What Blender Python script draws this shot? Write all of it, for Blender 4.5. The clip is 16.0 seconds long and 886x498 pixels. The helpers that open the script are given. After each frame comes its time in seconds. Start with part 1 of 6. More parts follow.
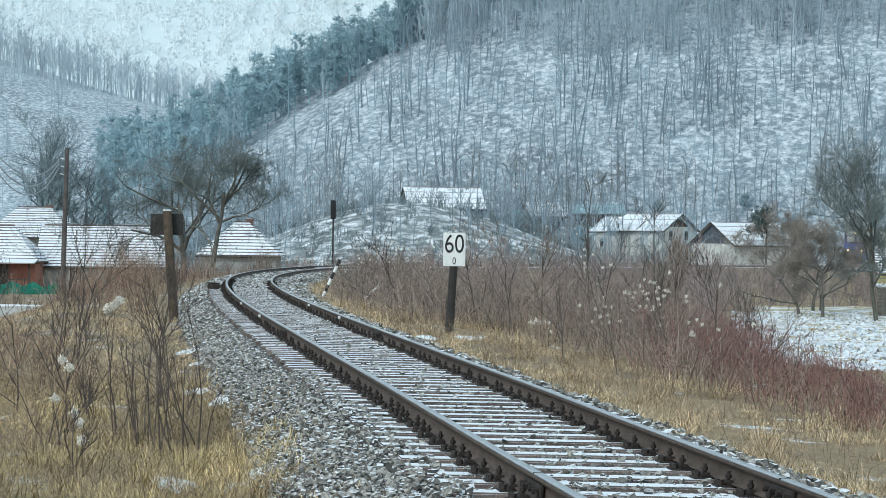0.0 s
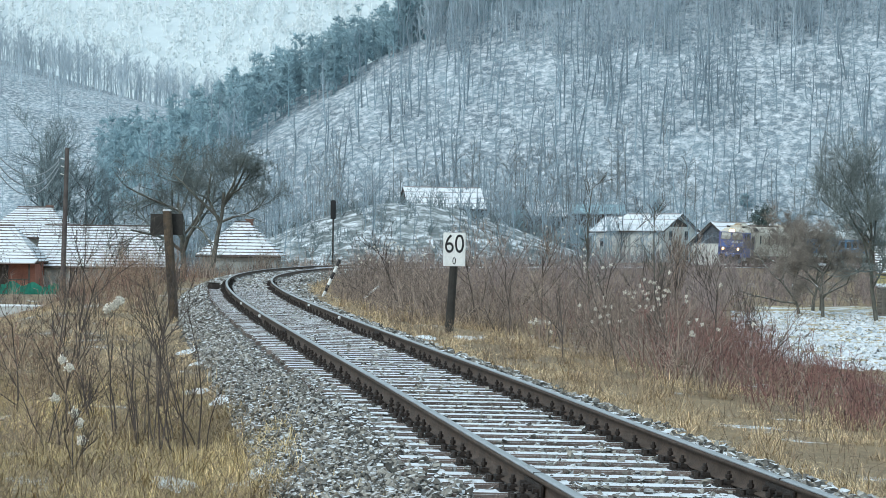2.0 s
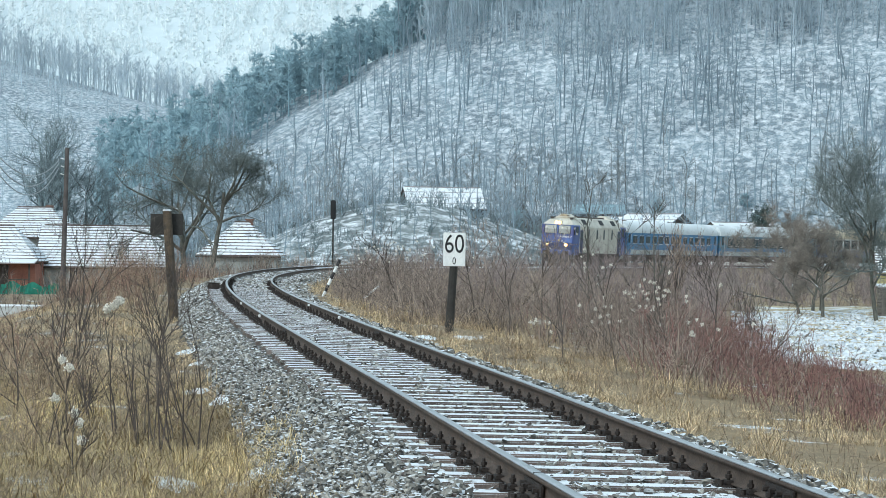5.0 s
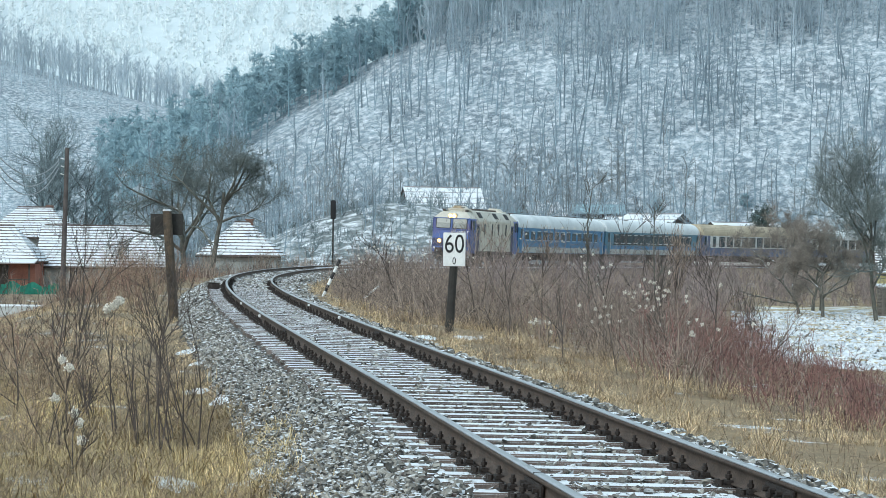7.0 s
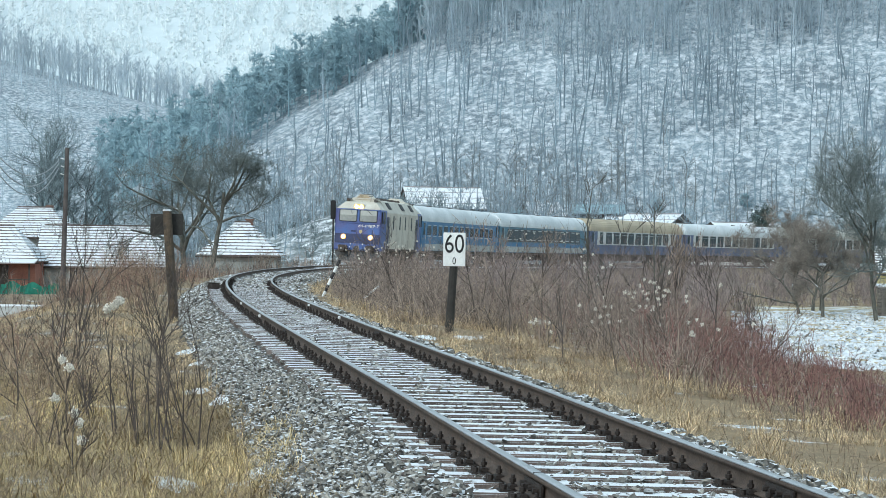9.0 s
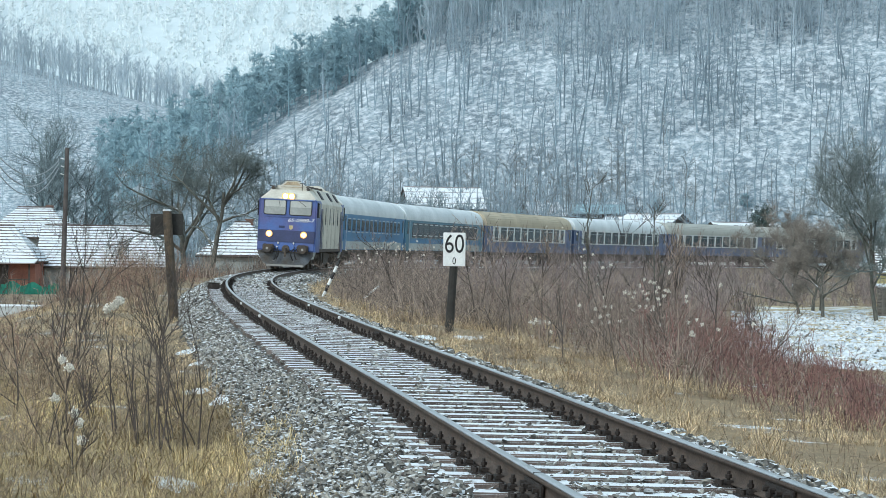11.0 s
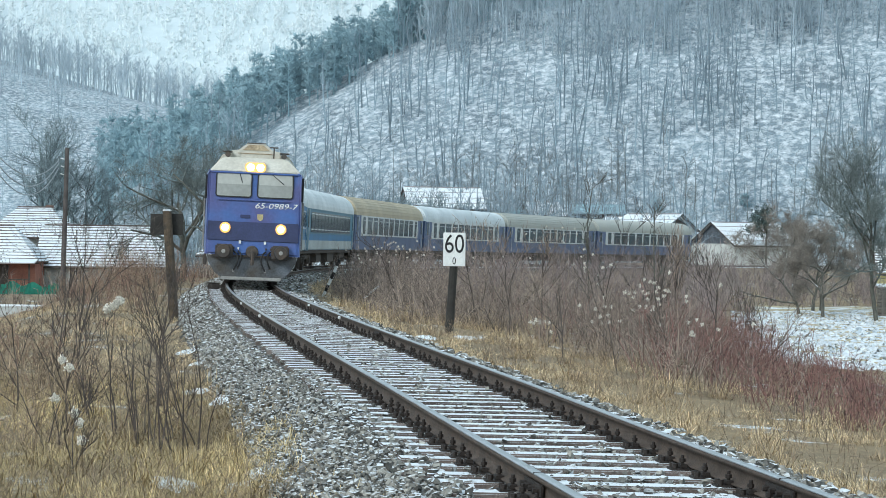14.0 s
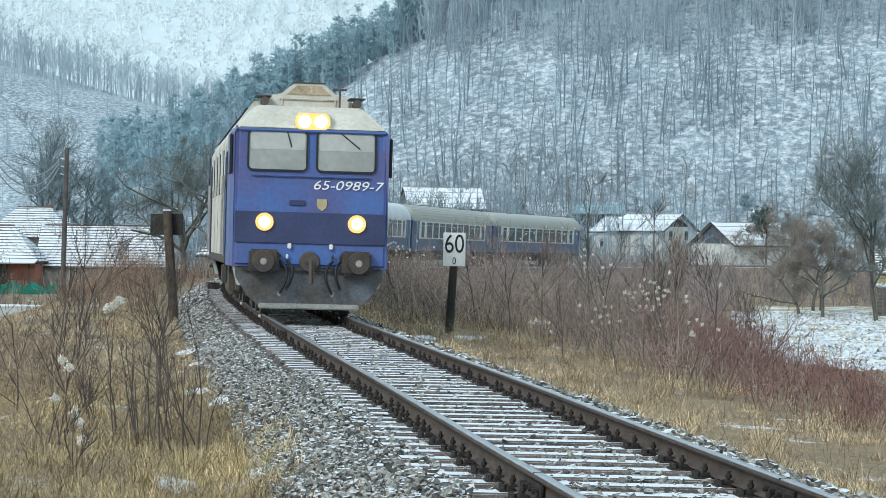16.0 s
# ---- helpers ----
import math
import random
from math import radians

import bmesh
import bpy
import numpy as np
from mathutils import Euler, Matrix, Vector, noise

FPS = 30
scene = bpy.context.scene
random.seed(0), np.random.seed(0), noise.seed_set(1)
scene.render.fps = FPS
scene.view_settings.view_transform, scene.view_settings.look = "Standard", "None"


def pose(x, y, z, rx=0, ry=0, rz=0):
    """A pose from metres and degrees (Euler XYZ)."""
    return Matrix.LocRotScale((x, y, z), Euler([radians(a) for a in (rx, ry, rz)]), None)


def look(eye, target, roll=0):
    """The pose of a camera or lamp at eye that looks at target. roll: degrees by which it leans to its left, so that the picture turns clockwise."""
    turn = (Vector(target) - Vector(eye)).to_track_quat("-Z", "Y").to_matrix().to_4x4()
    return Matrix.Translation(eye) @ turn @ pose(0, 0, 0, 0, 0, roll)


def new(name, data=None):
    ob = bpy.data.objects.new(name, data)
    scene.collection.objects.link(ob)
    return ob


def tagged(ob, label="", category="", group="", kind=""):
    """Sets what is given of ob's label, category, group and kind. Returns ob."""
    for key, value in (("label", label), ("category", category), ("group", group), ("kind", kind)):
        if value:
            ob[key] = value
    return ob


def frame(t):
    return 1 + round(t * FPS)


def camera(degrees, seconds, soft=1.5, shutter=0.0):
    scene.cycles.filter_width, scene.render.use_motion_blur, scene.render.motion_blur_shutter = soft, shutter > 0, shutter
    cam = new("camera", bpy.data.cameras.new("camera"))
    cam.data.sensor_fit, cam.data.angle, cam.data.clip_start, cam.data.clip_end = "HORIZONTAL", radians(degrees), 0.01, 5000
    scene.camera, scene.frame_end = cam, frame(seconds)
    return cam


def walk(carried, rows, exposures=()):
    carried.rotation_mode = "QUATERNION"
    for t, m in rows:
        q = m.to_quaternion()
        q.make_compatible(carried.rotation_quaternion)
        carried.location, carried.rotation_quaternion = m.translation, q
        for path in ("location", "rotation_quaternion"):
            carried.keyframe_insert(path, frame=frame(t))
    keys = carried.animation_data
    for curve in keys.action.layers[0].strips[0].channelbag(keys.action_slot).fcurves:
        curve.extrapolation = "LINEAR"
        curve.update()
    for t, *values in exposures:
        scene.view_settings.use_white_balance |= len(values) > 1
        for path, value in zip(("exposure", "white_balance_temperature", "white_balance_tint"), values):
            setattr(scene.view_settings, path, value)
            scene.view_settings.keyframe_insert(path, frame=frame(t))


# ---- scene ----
cam = camera(21.703, 16.0, soft=0.55)
EYE = (0.0, 0.0, 1.356)
VIEW = look(EYE, (0.0, 100.0, 1.384), roll=0.705)
walk(cam, [(0.0, VIEW), (16.0, VIEW)], exposures=[(0.0, 0.12, 5850, 5), (3.0, 0.12, 5850, 5), (4.0, 0.22, 5850, 5), (8.0, 0.2, 5850, 5), (16.0, 0.2, 5850, 5)])

# ---- sky and light: an overcast winter day ----
world = bpy.data.worlds.new("winter_sky")
scene.world = world
world.use_nodes = True
wt = world.node_tree
wt.nodes.clear()
sky = wt.nodes.new("ShaderNodeTexSky")
sky.sky_type, sky.sun_disc = "NISHITA", False
sky.sun_elevation, sky.sun_rotation = radians(32), radians(-130)
sky.air_density, sky.dust_density, sky.ozone_density = 1.0, 3.0, 1.0
cloud = wt.nodes.new("ShaderNodeMixRGB")
cloud.inputs["Fac"].default_value = 0.72
cloud.inputs["Color2"].default_value = (7.6, 8.8, 9.0, 1)
wt.links.new(sky.outputs[0], cloud.inputs["Color1"])
wbg = wt.nodes.new("ShaderNodeBackground")
wbg.inputs["Strength"].default_value = 0.1
wt.links.new(cloud.outputs[0], wbg.inputs["Color"])
wout = wt.nodes.new("ShaderNodeOutputWorld")
wt.links.new(wbg.outputs[0], wout.inputs["Surface"])
sun_data = bpy.data.lights.new("sun", "SUN")
sun_data.energy, sun_data.angle, sun_data.color = 1.5, radians(14), (1.0, 0.96, 0.9)
sun = new("sun", sun_data)
sun.matrix_world = look((-60, -60, 70), (0, 30, 0))


# ---- materials ----
def mat(name, base, rough=0.8, var=0.25, scale=3.0, fine=40.0, bump=0.0, metal=0.0, island=0.0, per_object=0.0,
        snow=0.0, snow_lo=0.55, snow_scale=1.5, second=None, glow=None, spec=0.5, snow_soft=0.1):
    """A surface with coarse and fine colour variation; snow lies on what faces up, in patches."""
    m = bpy.data.materials.new(name)
    m.use_nodes = True
    t = m.node_tree
    N, L = t.nodes, t.links
    bsdf = N["Principled BSDF"]
    geo, tex = N.new("ShaderNodeNewGeometry"), N.new("ShaderNodeTexCoord")

    def val(x):
        return (*[min(1.0, max(0.0, c)) for c in x], 1)

    place = tex.outputs["Object"]
    if per_object:
        shift = N.new("ShaderNodeVectorMath")
        shift.operation = "ADD"
        ident = N.new("ShaderNodeObjectInfo")
        apart = N.new("ShaderNodeMath")
        apart.operation = "MULTIPLY"
        apart.inputs[1].default_value = 60.0
        L.new(ident.outputs["Random"], apart.inputs[0])
        L.new(place, shift.inputs[0])
        L.new(apart.outputs[0], shift.inputs[1])
        place = shift.outputs[0]

    def noise_at(s, detail=4.0):
        n = N.new("ShaderNodeTexNoise")
        n.inputs["Scale"].default_value, n.inputs["Detail"].default_value = s, detail
        L.new(place, n.inputs["Vector"])
        return n.outputs["Fac"]

    def ranged(sock, a, b, c, d):
        r = N.new("ShaderNodeMapRange")
        for i, x in enumerate((a, b, c, d)):
            r.inputs[1 + i].default_value = x
        L.new(sock, r.inputs[0])
        return r.outputs[0]

    def times(a, b, op="MULTIPLY"):
        x = N.new("ShaderNodeMath")
        x.operation = op
        for i, s in enumerate((a, b)):
            if isinstance(s, float):
                x.inputs[i].default_value = s
            else:
                L.new(s, x.inputs[i])
        return x.outputs[0]

    coarse, grain = noise_at(scale), noise_at(fine, 2.0)
    mix = N.new("ShaderNodeMixRGB")
    other = second or [c * (1 - var) for c in base]
    mix.inputs["Color1"].default_value, mix.inputs["Color2"].default_value = val([c * (1 + var * 0.5) for c in base]), val(other)
    L.new(ranged(coarse, 0.35, 0.65, 0.0, 1.0), mix.inputs["Fac"])
    hsv = N.new("ShaderNodeHueSaturation")
    L.new(mix.outputs[0], hsv.inputs["Color"])
    v = ranged(grain, 0.25, 0.75, 1 - var * 0.8, 1 + var * 0.8)
    if island:
        v = times(v, ranged(geo.outputs["Random Per Island"], 0.0, 1.0, 1 - island, 1 + island))
    if per_object:
        info = N.new("ShaderNodeObjectInfo")
        v = times(v, ranged(info.outputs["Random"], 0.0, 1.0, 1 - per_object, 1 + per_object))
    L.new(v, hsv.inputs["Value"])
    colour = hsv.outputs[0]
    bsdf.inputs["Roughness"].default_value = rough
    bsdf.inputs["Metallic"].default_value = metal
    bsdf.inputs["Specular IOR Level"].default_value = spec
    if snow:
        sep = N.new("ShaderNodeSeparateXYZ")
        L.new(geo.outputs["Normal"], sep.inputs[0])
        up = ranged(sep.outputs["Z"], snow_lo, min(0.99, snow_lo + 0.3), 0.0, 1.0)
        patch = ranged(times(noise_at(snow_scale, 5.0), times(grain, 0.35), "ADD"), 1.0 - snow_soft / 2 - snow * 0.6, 1.0 + snow_soft / 2 - snow * 0.6, 0.0, 1.0)
        cover = N.new("ShaderNodeMixRGB")
        L.new(times(up, patch), cover.inputs["Fac"])
        L.new(colour, cover.inputs["Color1"])
        cover.inputs["Color2"].default_value = (0.78, 0.82, 0.86, 1)
        colour = cover.outputs[0]
    L.new(colour, bsdf.inputs["Base Color"])
    if bump:
        b = N.new("ShaderNodeBump")
        b.inputs["Strength"].default_value, b.inputs["Distance"].default_value = bump, 0.02
        L.new(grain, b.inputs["Height"])
        L.new(b.outputs[0], bsdf.inputs["Normal"])
    if glow:
        bsdf.inputs["Emission Color"].default_value = (*glow[0], 1)
        bsdf.inputs["Emission Strength"].default_value = glow[1]
    return m


M_GROUND = mat("dry_earth", (0.26, 0.19, 0.105), 0.95, 0.3, 0.5, 9.0, 0.5, snow=0.24, snow_scale=1.0, second=(0.17, 0.13, 0.08))
M_FIELD = mat("snowy_stubble_field", (0.42, 0.36, 0.22), 0.95, 0.3, 0.5, 9.0, 0.5, snow=0.5, snow_scale=0.5, second=(0.27, 0.22, 0.13))
M_CLOD = mat("snow_on_clods", (0.78, 0.82, 0.86), 0.8, 0.1, 2.0, 20.0, island=0.12)
M_KNOLL = mat("scrubby_snowy_slope", (0.2, 0.23, 0.235), 0.95, 0.3, 0.1, 2.2, 0.0, snow=0.43, snow_lo=0.2, snow_scale=0.7, snow_soft=0.25)
# litter tones are blued: the hill's haze sits in this colour
M_HILL = mat("haze_tinted_snowy_litter", (0.24, 0.3, 0.34), 0.95, 0.35, 0.12, 3.0, 0.0, snow=0.365, snow_lo=0.2, snow_scale=0.9, snow_soft=0.4, second=(0.17, 0.215, 0.25))
M_RIME = mat("rime_forest_floor", (0.64, 0.71, 0.73), 0.95, 0.05, 0.012, 0.3, second=(0.6, 0.68, 0.71))
# bed darkened in its colour to stand for shaded gaps between stones
M_BALLAST = mat("shade_dark_ballast_bed", (0.085, 0.082, 0.075), 0.95, 0.35, 2.0, 30.0, 0.8, snow=0.3, snow_scale=5.0)
M_STONE = mat("ballast_stone", (0.25, 0.242, 0.218), 0.9, 0.25, 9.0, 60.0, 0.3, island=0.75, snow=0.74, snow_lo=0.72, snow_scale=5.0)
M_RAIL = mat("rusted_rail_steel", (0.085, 0.06, 0.045), 0.75, 0.3, 6.0, 60.0, 0.3, metal=0.2)
M_RAILTOP = mat("polished_rail_head", (0.5, 0.5, 0.5), 0.28, 0.15, 4.0, 30.0, 0.0, metal=0.95)
M_SLEEPER = mat("weathered_oak_sleeper", (0.16, 0.13, 0.115), 0.9, 0.3, 4.0, 45.0, 0.5, per_object=0.3, snow=0.83, snow_lo=0.6, snow_scale=6.5)
M_IRON = mat("rusted_fastening_iron", (0.035, 0.027, 0.023), 0.7, 0.3, 9.0, 70.0, 0.3, metal=0.3)
M_GRASS = mat("dry_grass", (0.58, 0.45, 0.23), 0.85, 0.3, 0.55, 8.0, island=0.7, second=(0.25, 0.185, 0.105))
M_STRAW = mat("pale_straw", (0.63, 0.49, 0.3), 0.85, 0.3, 0.7, 8.0, island=0.65, second=(0.36, 0.26, 0.155))
M_TWIG = mat("brown_twigs", (0.31, 0.245, 0.2), 0.85, 0.2, 0.4, 9.0, island=0.8, second=(0.18, 0.145, 0.125))
M_MAUVETWIG = mat("grey_mauve_twigs", (0.3, 0.235, 0.22), 0.85, 0.2, 0.3, 9.0, island=0.6, second=(0.2, 0.17, 0.165))
M_REDTWIG = mat("reddish_twigs", (0.23, 0.115, 0.1), 0.85, 0.2, 0.25, 9.0, island=0.75, second=(0.19, 0.115, 0.1))
M_BARK = mat("dark_bark", (0.115, 0.115, 0.1), 0.9, 0.3, 3.0, 30.0, 0.4, snow=0.4, snow_lo=0.4, snow_scale=3.0)
# grey-green of lichen, lightened beyond that to hold some haze
M_LICHEN = mat("lichened_haze_grey_bark", (0.17, 0.2, 0.195), 0.9, 0.3, 2.0, 20.0, 0.3, island=0.3)
M_WEED = mat("dry_brown_weeds", (0.37, 0.28, 0.19), 0.85, 0.2, 0.6, 9.0, island=0.65, second=(0.19, 0.14, 0.1))
M_RUSSET = mat("russet_twigs", (0.25, 0.145, 0.11), 0.85, 0.25, 0.5, 9.0, island=0.7, second=(0.15, 0.1, 0.08))
M_STEM = mat("dark_brown_stems", (0.08, 0.064, 0.056), 0.85, 0.25, 2.0, 20.0, island=0.5)
# bark lifted to pale blue-grey: distance haze mixed into the base colour
M_FARBARK = mat("haze_tinted_beech_bark", (0.3, 0.375, 0.43), 0.9, 0.2, 0.05, 2.0, island=0.3)
# paler again for the crest and the hill behind, more haze in the colour
M_CRESTBARK = mat("haze_tinted_grey_mauve_bark", (0.45, 0.53, 0.59), 0.9, 0.12, 0.03, 2.0, island=0.15)
# the same haze-lifted bark, a little browner
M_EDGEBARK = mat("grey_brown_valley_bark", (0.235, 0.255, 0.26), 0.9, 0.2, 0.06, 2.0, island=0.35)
# brown twigs paled in the base colour for haze over the field
M_FIELDBARK = mat("haze_paled_brown_bark", (0.26, 0.23, 0.2), 0.9, 0.25, 1.0, 15.0, island=0.35)
# dark scrub with the blue of the haze put into its base colour
M_SCRUB = mat("haze_tinted_dark_scrub", (0.2, 0.25, 0.265), 0.9, 0.25, 0.1, 2.0, island=0.5)
# far paler and bluer than needles are: haze painted into the colour
M_PINE = mat("haze_tinted_pine_needles", (0.31, 0.45, 0.51), 0.9, 0.1, 0.08, 1.5, island=0.1)
M_RIMETREE = mat("rime_covered_trees", (0.8, 0.87, 0.89), 0.9, 0.05, 0.008, 0.1, island=0.05)


# ---- mesh helpers ----
def mesh_from(name, verts, polys):
    """A mesh from an array of places and arrays of polygons, one array for each number of corners."""
    me = bpy.data.meshes.new(name)
    verts = np.asarray(verts, dtype=np.float32).reshape(-1, 3)
    me.vertices.add(len(verts))
    me.vertices.foreach_set("co", verts.ravel())
    loops = np.concatenate([np.asarray(p, dtype=np.int32).ravel() for p in polys])
    sizes = np.concatenate([np.full(len(p), np.asarray(p).shape[1], dtype=np.int32) for p in polys])
    me.loops.add(len(loops))
    me.loops.foreach_set("vertex_index", loops)
    me.polygons.add(len(sizes))
    me.polygons.foreach_set("loop_start", np.concatenate([[0], np.cumsum(sizes)[:-1]]).astype(np.int32))
    me.update(calc_edges=True)
    return me


def put(name, me, material, parent=None, label=""):
    ob = new(name, me)
    if not me.materials:
        me.materials.append(material)
    if parent:
        ob.parent = parent
    if label:
        ob["label"] = label
    return ob


def part(name, bm, material, parent, label=""):
    """Links a bmesh as one mesh object under a thing or a part."""
    me = bpy.data.meshes.new(name)
    bm.normal_update()
    bm.to_mesh(me)
    bm.free()
    return put(name, me, material, parent, label)


def thing(name, label, category, group="", m=None):
    ob = new(name)
    ob.empty_display_size = 0.3
    if m is not None:
        ob.matrix_basis = m
    return tagged(ob, label, category, group)


def box(x, y, z, sx, sy, sz, bevel=0.0, bm=None, turn=None):
    """A box with its centre at x, y, z, with rounded edges."""
    b = bmesh.new()
    bmesh.ops.create_cube(b, size=1.0)
    bmesh.ops.scale(b, vec=(sx, sy, sz), verts=b.verts)
    if bevel:
        bmesh.ops.bevel(b, geom=b.edges[:], offset=bevel, segments=2, affect="EDGES")
    if turn is not None:
        bmesh.ops.transform(b, matrix=turn.to_4x4(), verts=b.verts)
    bmesh.ops.translate(b, vec=(x, y, z), verts=b.verts)
    return join(bm, b)


def rod(p, q, r0, r1=None, sides=10, bm=None):
    """A round bar from p to q."""
    p, q = Vector(p), Vector(q)
    b = bmesh.new()
    bmesh.ops.create_cone(b, cap_ends=True, segments=sides, radius1=r0, radius2=r0 if r1 is None else r1, depth=(q - p).length)
    bmesh.ops.transform(b, matrix=Matrix.Translation((p + q) / 2) @ (q - p).to_track_quat("Z", "Y").to_matrix().to_4x4(), verts=b.verts)
    return join(bm, b)


def join(bm, b):
    if bm is None:
        return b
    me = bpy.data.meshes.new("joined")
    b.to_mesh(me)
    b.free()
    bm.from_mesh(me)
    bpy.data.meshes.remove(me)
    return bm


def prism(outline, axis, lo, hi, bm=None):
    """An outline of 2D points drawn out along an axis: 'x' (outline in y, z), 'y' (in x, z) or 'z' (in x, y)."""
    b = bmesh.new()

    def at(p, w):
        return {"x": (w, p[0], p[1]), "y": (p[0], w, p[1]), "z": (p[0], p[1], w)}[axis]
    va, vb = [b.verts.new(at(p, lo)) for p in outline], [b.verts.new(at(p, hi)) for p in outline]
    n = len(outline)
    b.faces.new(va[::-1])
    b.faces.new(vb)
    for i in range(n):
        b.faces.new((va[i], va[(i + 1) % n], vb[(i + 1) % n], vb[i]))
    bmesh.ops.recalc_face_normals(b, faces=b.faces)
    return join(bm, b)


def sticks(P, Q, r0, r1, sides=3):
    """Tapered three-sided bars from P to Q, all in one go: places and polygons."""
    P, Q = np.asarray(P, float), np.asarray(Q, float)
    n = len(P)
    r0, r1 = np.broadcast_to(r0, n)[:, None], np.broadcast_to(r1, n)[:, None]
    d = Q - P
    d /= np.linalg.norm(d, axis=1, keepdims=True) + 1e-9
    ref = np.where(np.abs(d[:, 2:3]) > 0.8, [[1.0, 0.2, 0]], [[0.1, 0, 1.0]])
    a = np.cross(d, ref)
    a /= np.linalg.norm(a, axis=1, keepdims=True) + 1e-9
    b = np.cross(d, a)
    V = np.empty((n, 2 * sides, 3))
    for k in range(sides):
        w = a * math.cos(2 * math.pi * k / sides) + b * math.sin(2 * math.pi * k / sides)
        V[:, k], V[:, sides + k] = P + w * r0, Q + w * r1
    i = np.arange(sides)
    F = np.stack([i, (i + 1) % sides, sides + (i + 1) % sides, sides + i], 1)
    F = (np.arange(n) * 2 * sides)[:, None, None] + F[None]
    return V.reshape(-1, 3), F.reshape(-1, 4)


def tube(P, r, sides=6):
    """One bent round bar through the places P."""
    P = np.asarray(P, float)
    d = np.gradient(P, axis=0)
    d /= np.linalg.norm(d, axis=1, keepdims=True) + 1e-9
    a = np.cross(d, [[0.9, 0.1, 0.2]])
    a /= np.linalg.norm(a, axis=1, keepdims=True) + 1e-9
    b = np.cross(d, a)
    w = np.arange(sides) * 2 * math.pi / sides
    V = P[:, None] + r * (a[:, None] * np.cos(w)[None, :, None] + b[:, None] * np.sin(w)[None, :, None])
    i = np.arange(len(P) * sides).reshape(len(P), sides)
    j = np.roll(i, -1, axis=1)
    return V.reshape(-1, 3), np.stack([i[:-1], j[:-1], j[1:], i[1:]], -1).reshape(-1, 4)


def spikes(P, Q, r):
    """Thin three-sided twigs that end in a point."""
    V, F = sticks(P, Q, r, 0.0)
    n = len(P)
    V = V.reshape(n, 6, 3)[:, :4].reshape(-1, 3)
    return V, ((np.arange(n) * 4)[:, None, None] + np.array([[0, 1, 3], [1, 2, 3], [2, 0, 3]])[None]).reshape(-1, 3)


def merged(pieces):
    """Several (places, polygons) as one."""
    V, F, o = [], [], 0
    for v, f in pieces:
        V.append(v)
        F.append(np.asarray(f) + o)
        o += len(v)
    by = {}
    for f in F:
        by.setdefault(f.shape[1], []).append(f)
    return np.concatenate(V), [np.concatenate(x) for x in by.values()]


rng = np.random.default_rng(7)

# ---- the line of the railway: curvature, cant and height along it ----
ARC = np.arange(-12.0, 480.0, 0.5)
BEND = np.interp(ARC, [-5, 8, 16, 24, 32, 40, 50, 60, 75, 90, 110, 140, 180, 230, 300],
                 [0.00499, 0.00323, 0.00111, -0.0013, -0.00041, 0.00042, 0.00096, 0.00141, 0.00206, 0.00289, 0.00383, 0.00431, 0.00412, 0.00404, 0.00147])
HEAD = np.concatenate([[0], np.cumsum((BEND[1:] + BEND[:-1]) * 0.25)])
HEAD += radians(-10.0531) - np.interp(0, ARC, HEAD)
LINE_X = np.concatenate([[0], np.cumsum((np.sin(HEAD[1:]) + np.sin(HEAD[:-1])) * 0.25)])
LINE_Y = np.concatenate([[0], np.cumsum((np.cos(HEAD[1:]) + np.cos(HEAD[:-1])) * 0.25)])
LINE_X += 3.4255 - np.interp(0, ARC, LINE_X)
LINE_Y -= np.interp(0, ARC, LINE_Y)
LINE_Z = np.interp(ARC, [0, 30, 70, 140, 250], [0.0, 0.042, 0.2062, 0.3477, 0.0664])
CANT = np.interp(ARC, [0, 25, 50, 90, 180], [0.0597, 0.0163, 0.0231, 0.0552, 0.0644]) / 1.5


def on_line(s, lat=0.0, up=0.0):
    """Places beside the railway's centre: s along it, lat to the right going away, up from the rail tops."""
    s = np.asarray(s, float)
    x, y, z, h, c = (np.interp(s, ARC, a) for a in (LINE_X, LINE_Y, LINE_Z, HEAD, CANT))
    side = lat + up * c
    return np.stack([x + side * np.cos(h), y - side * np.sin(h), z - lat * c + up + 0 * s], -1)


def line_frame(s):
    h, c = np.interp(s, ARC, HEAD), np.interp(s, ARC, CANT)
    right = Vector((math.cos(h), -math.sin(h), -c)).normalized()
    ahead = Vector((math.sin(h), math.cos(h), 0))
    up = right.cross(ahead).normalized()
    o = Vector(on_line(s).tolist())
    return Matrix(((right.x, ahead.x, up.x, o.x), (right.y, ahead.y, up.y, o.y), (right.z, ahead.z, up.z, o.z), (0, 0, 0, 1)))


def beside(x, y):
    """Distance along and to the right of the railway of the places x, y."""
    sx, sy = LINE_X[::4], LINE_Y[::4]
    best, s = np.full(x.shape, 1e9), np.zeros(x.shape)
    lat = np.zeros(x.shape)
    for i in range(0, len(sx)):
        dx, dy = x - sx[i], y - sy[i]
        q = dx * dx + dy * dy
        better = q < best
        best = np.where(better, q, best)
        h = HEAD[::4][i]
        lat = np.where(better, dx * math.cos(h) - dy * math.sin(h), lat)
        s = np.where(better, ARC[::4][i], s)
    return s, np.sign(lat) * np.sqrt(best)


def smooth(a, lo, hi):
    t = np.clip((a - lo) / (hi - lo), 0, 1)
    return t * t * (3 - 2 * t)


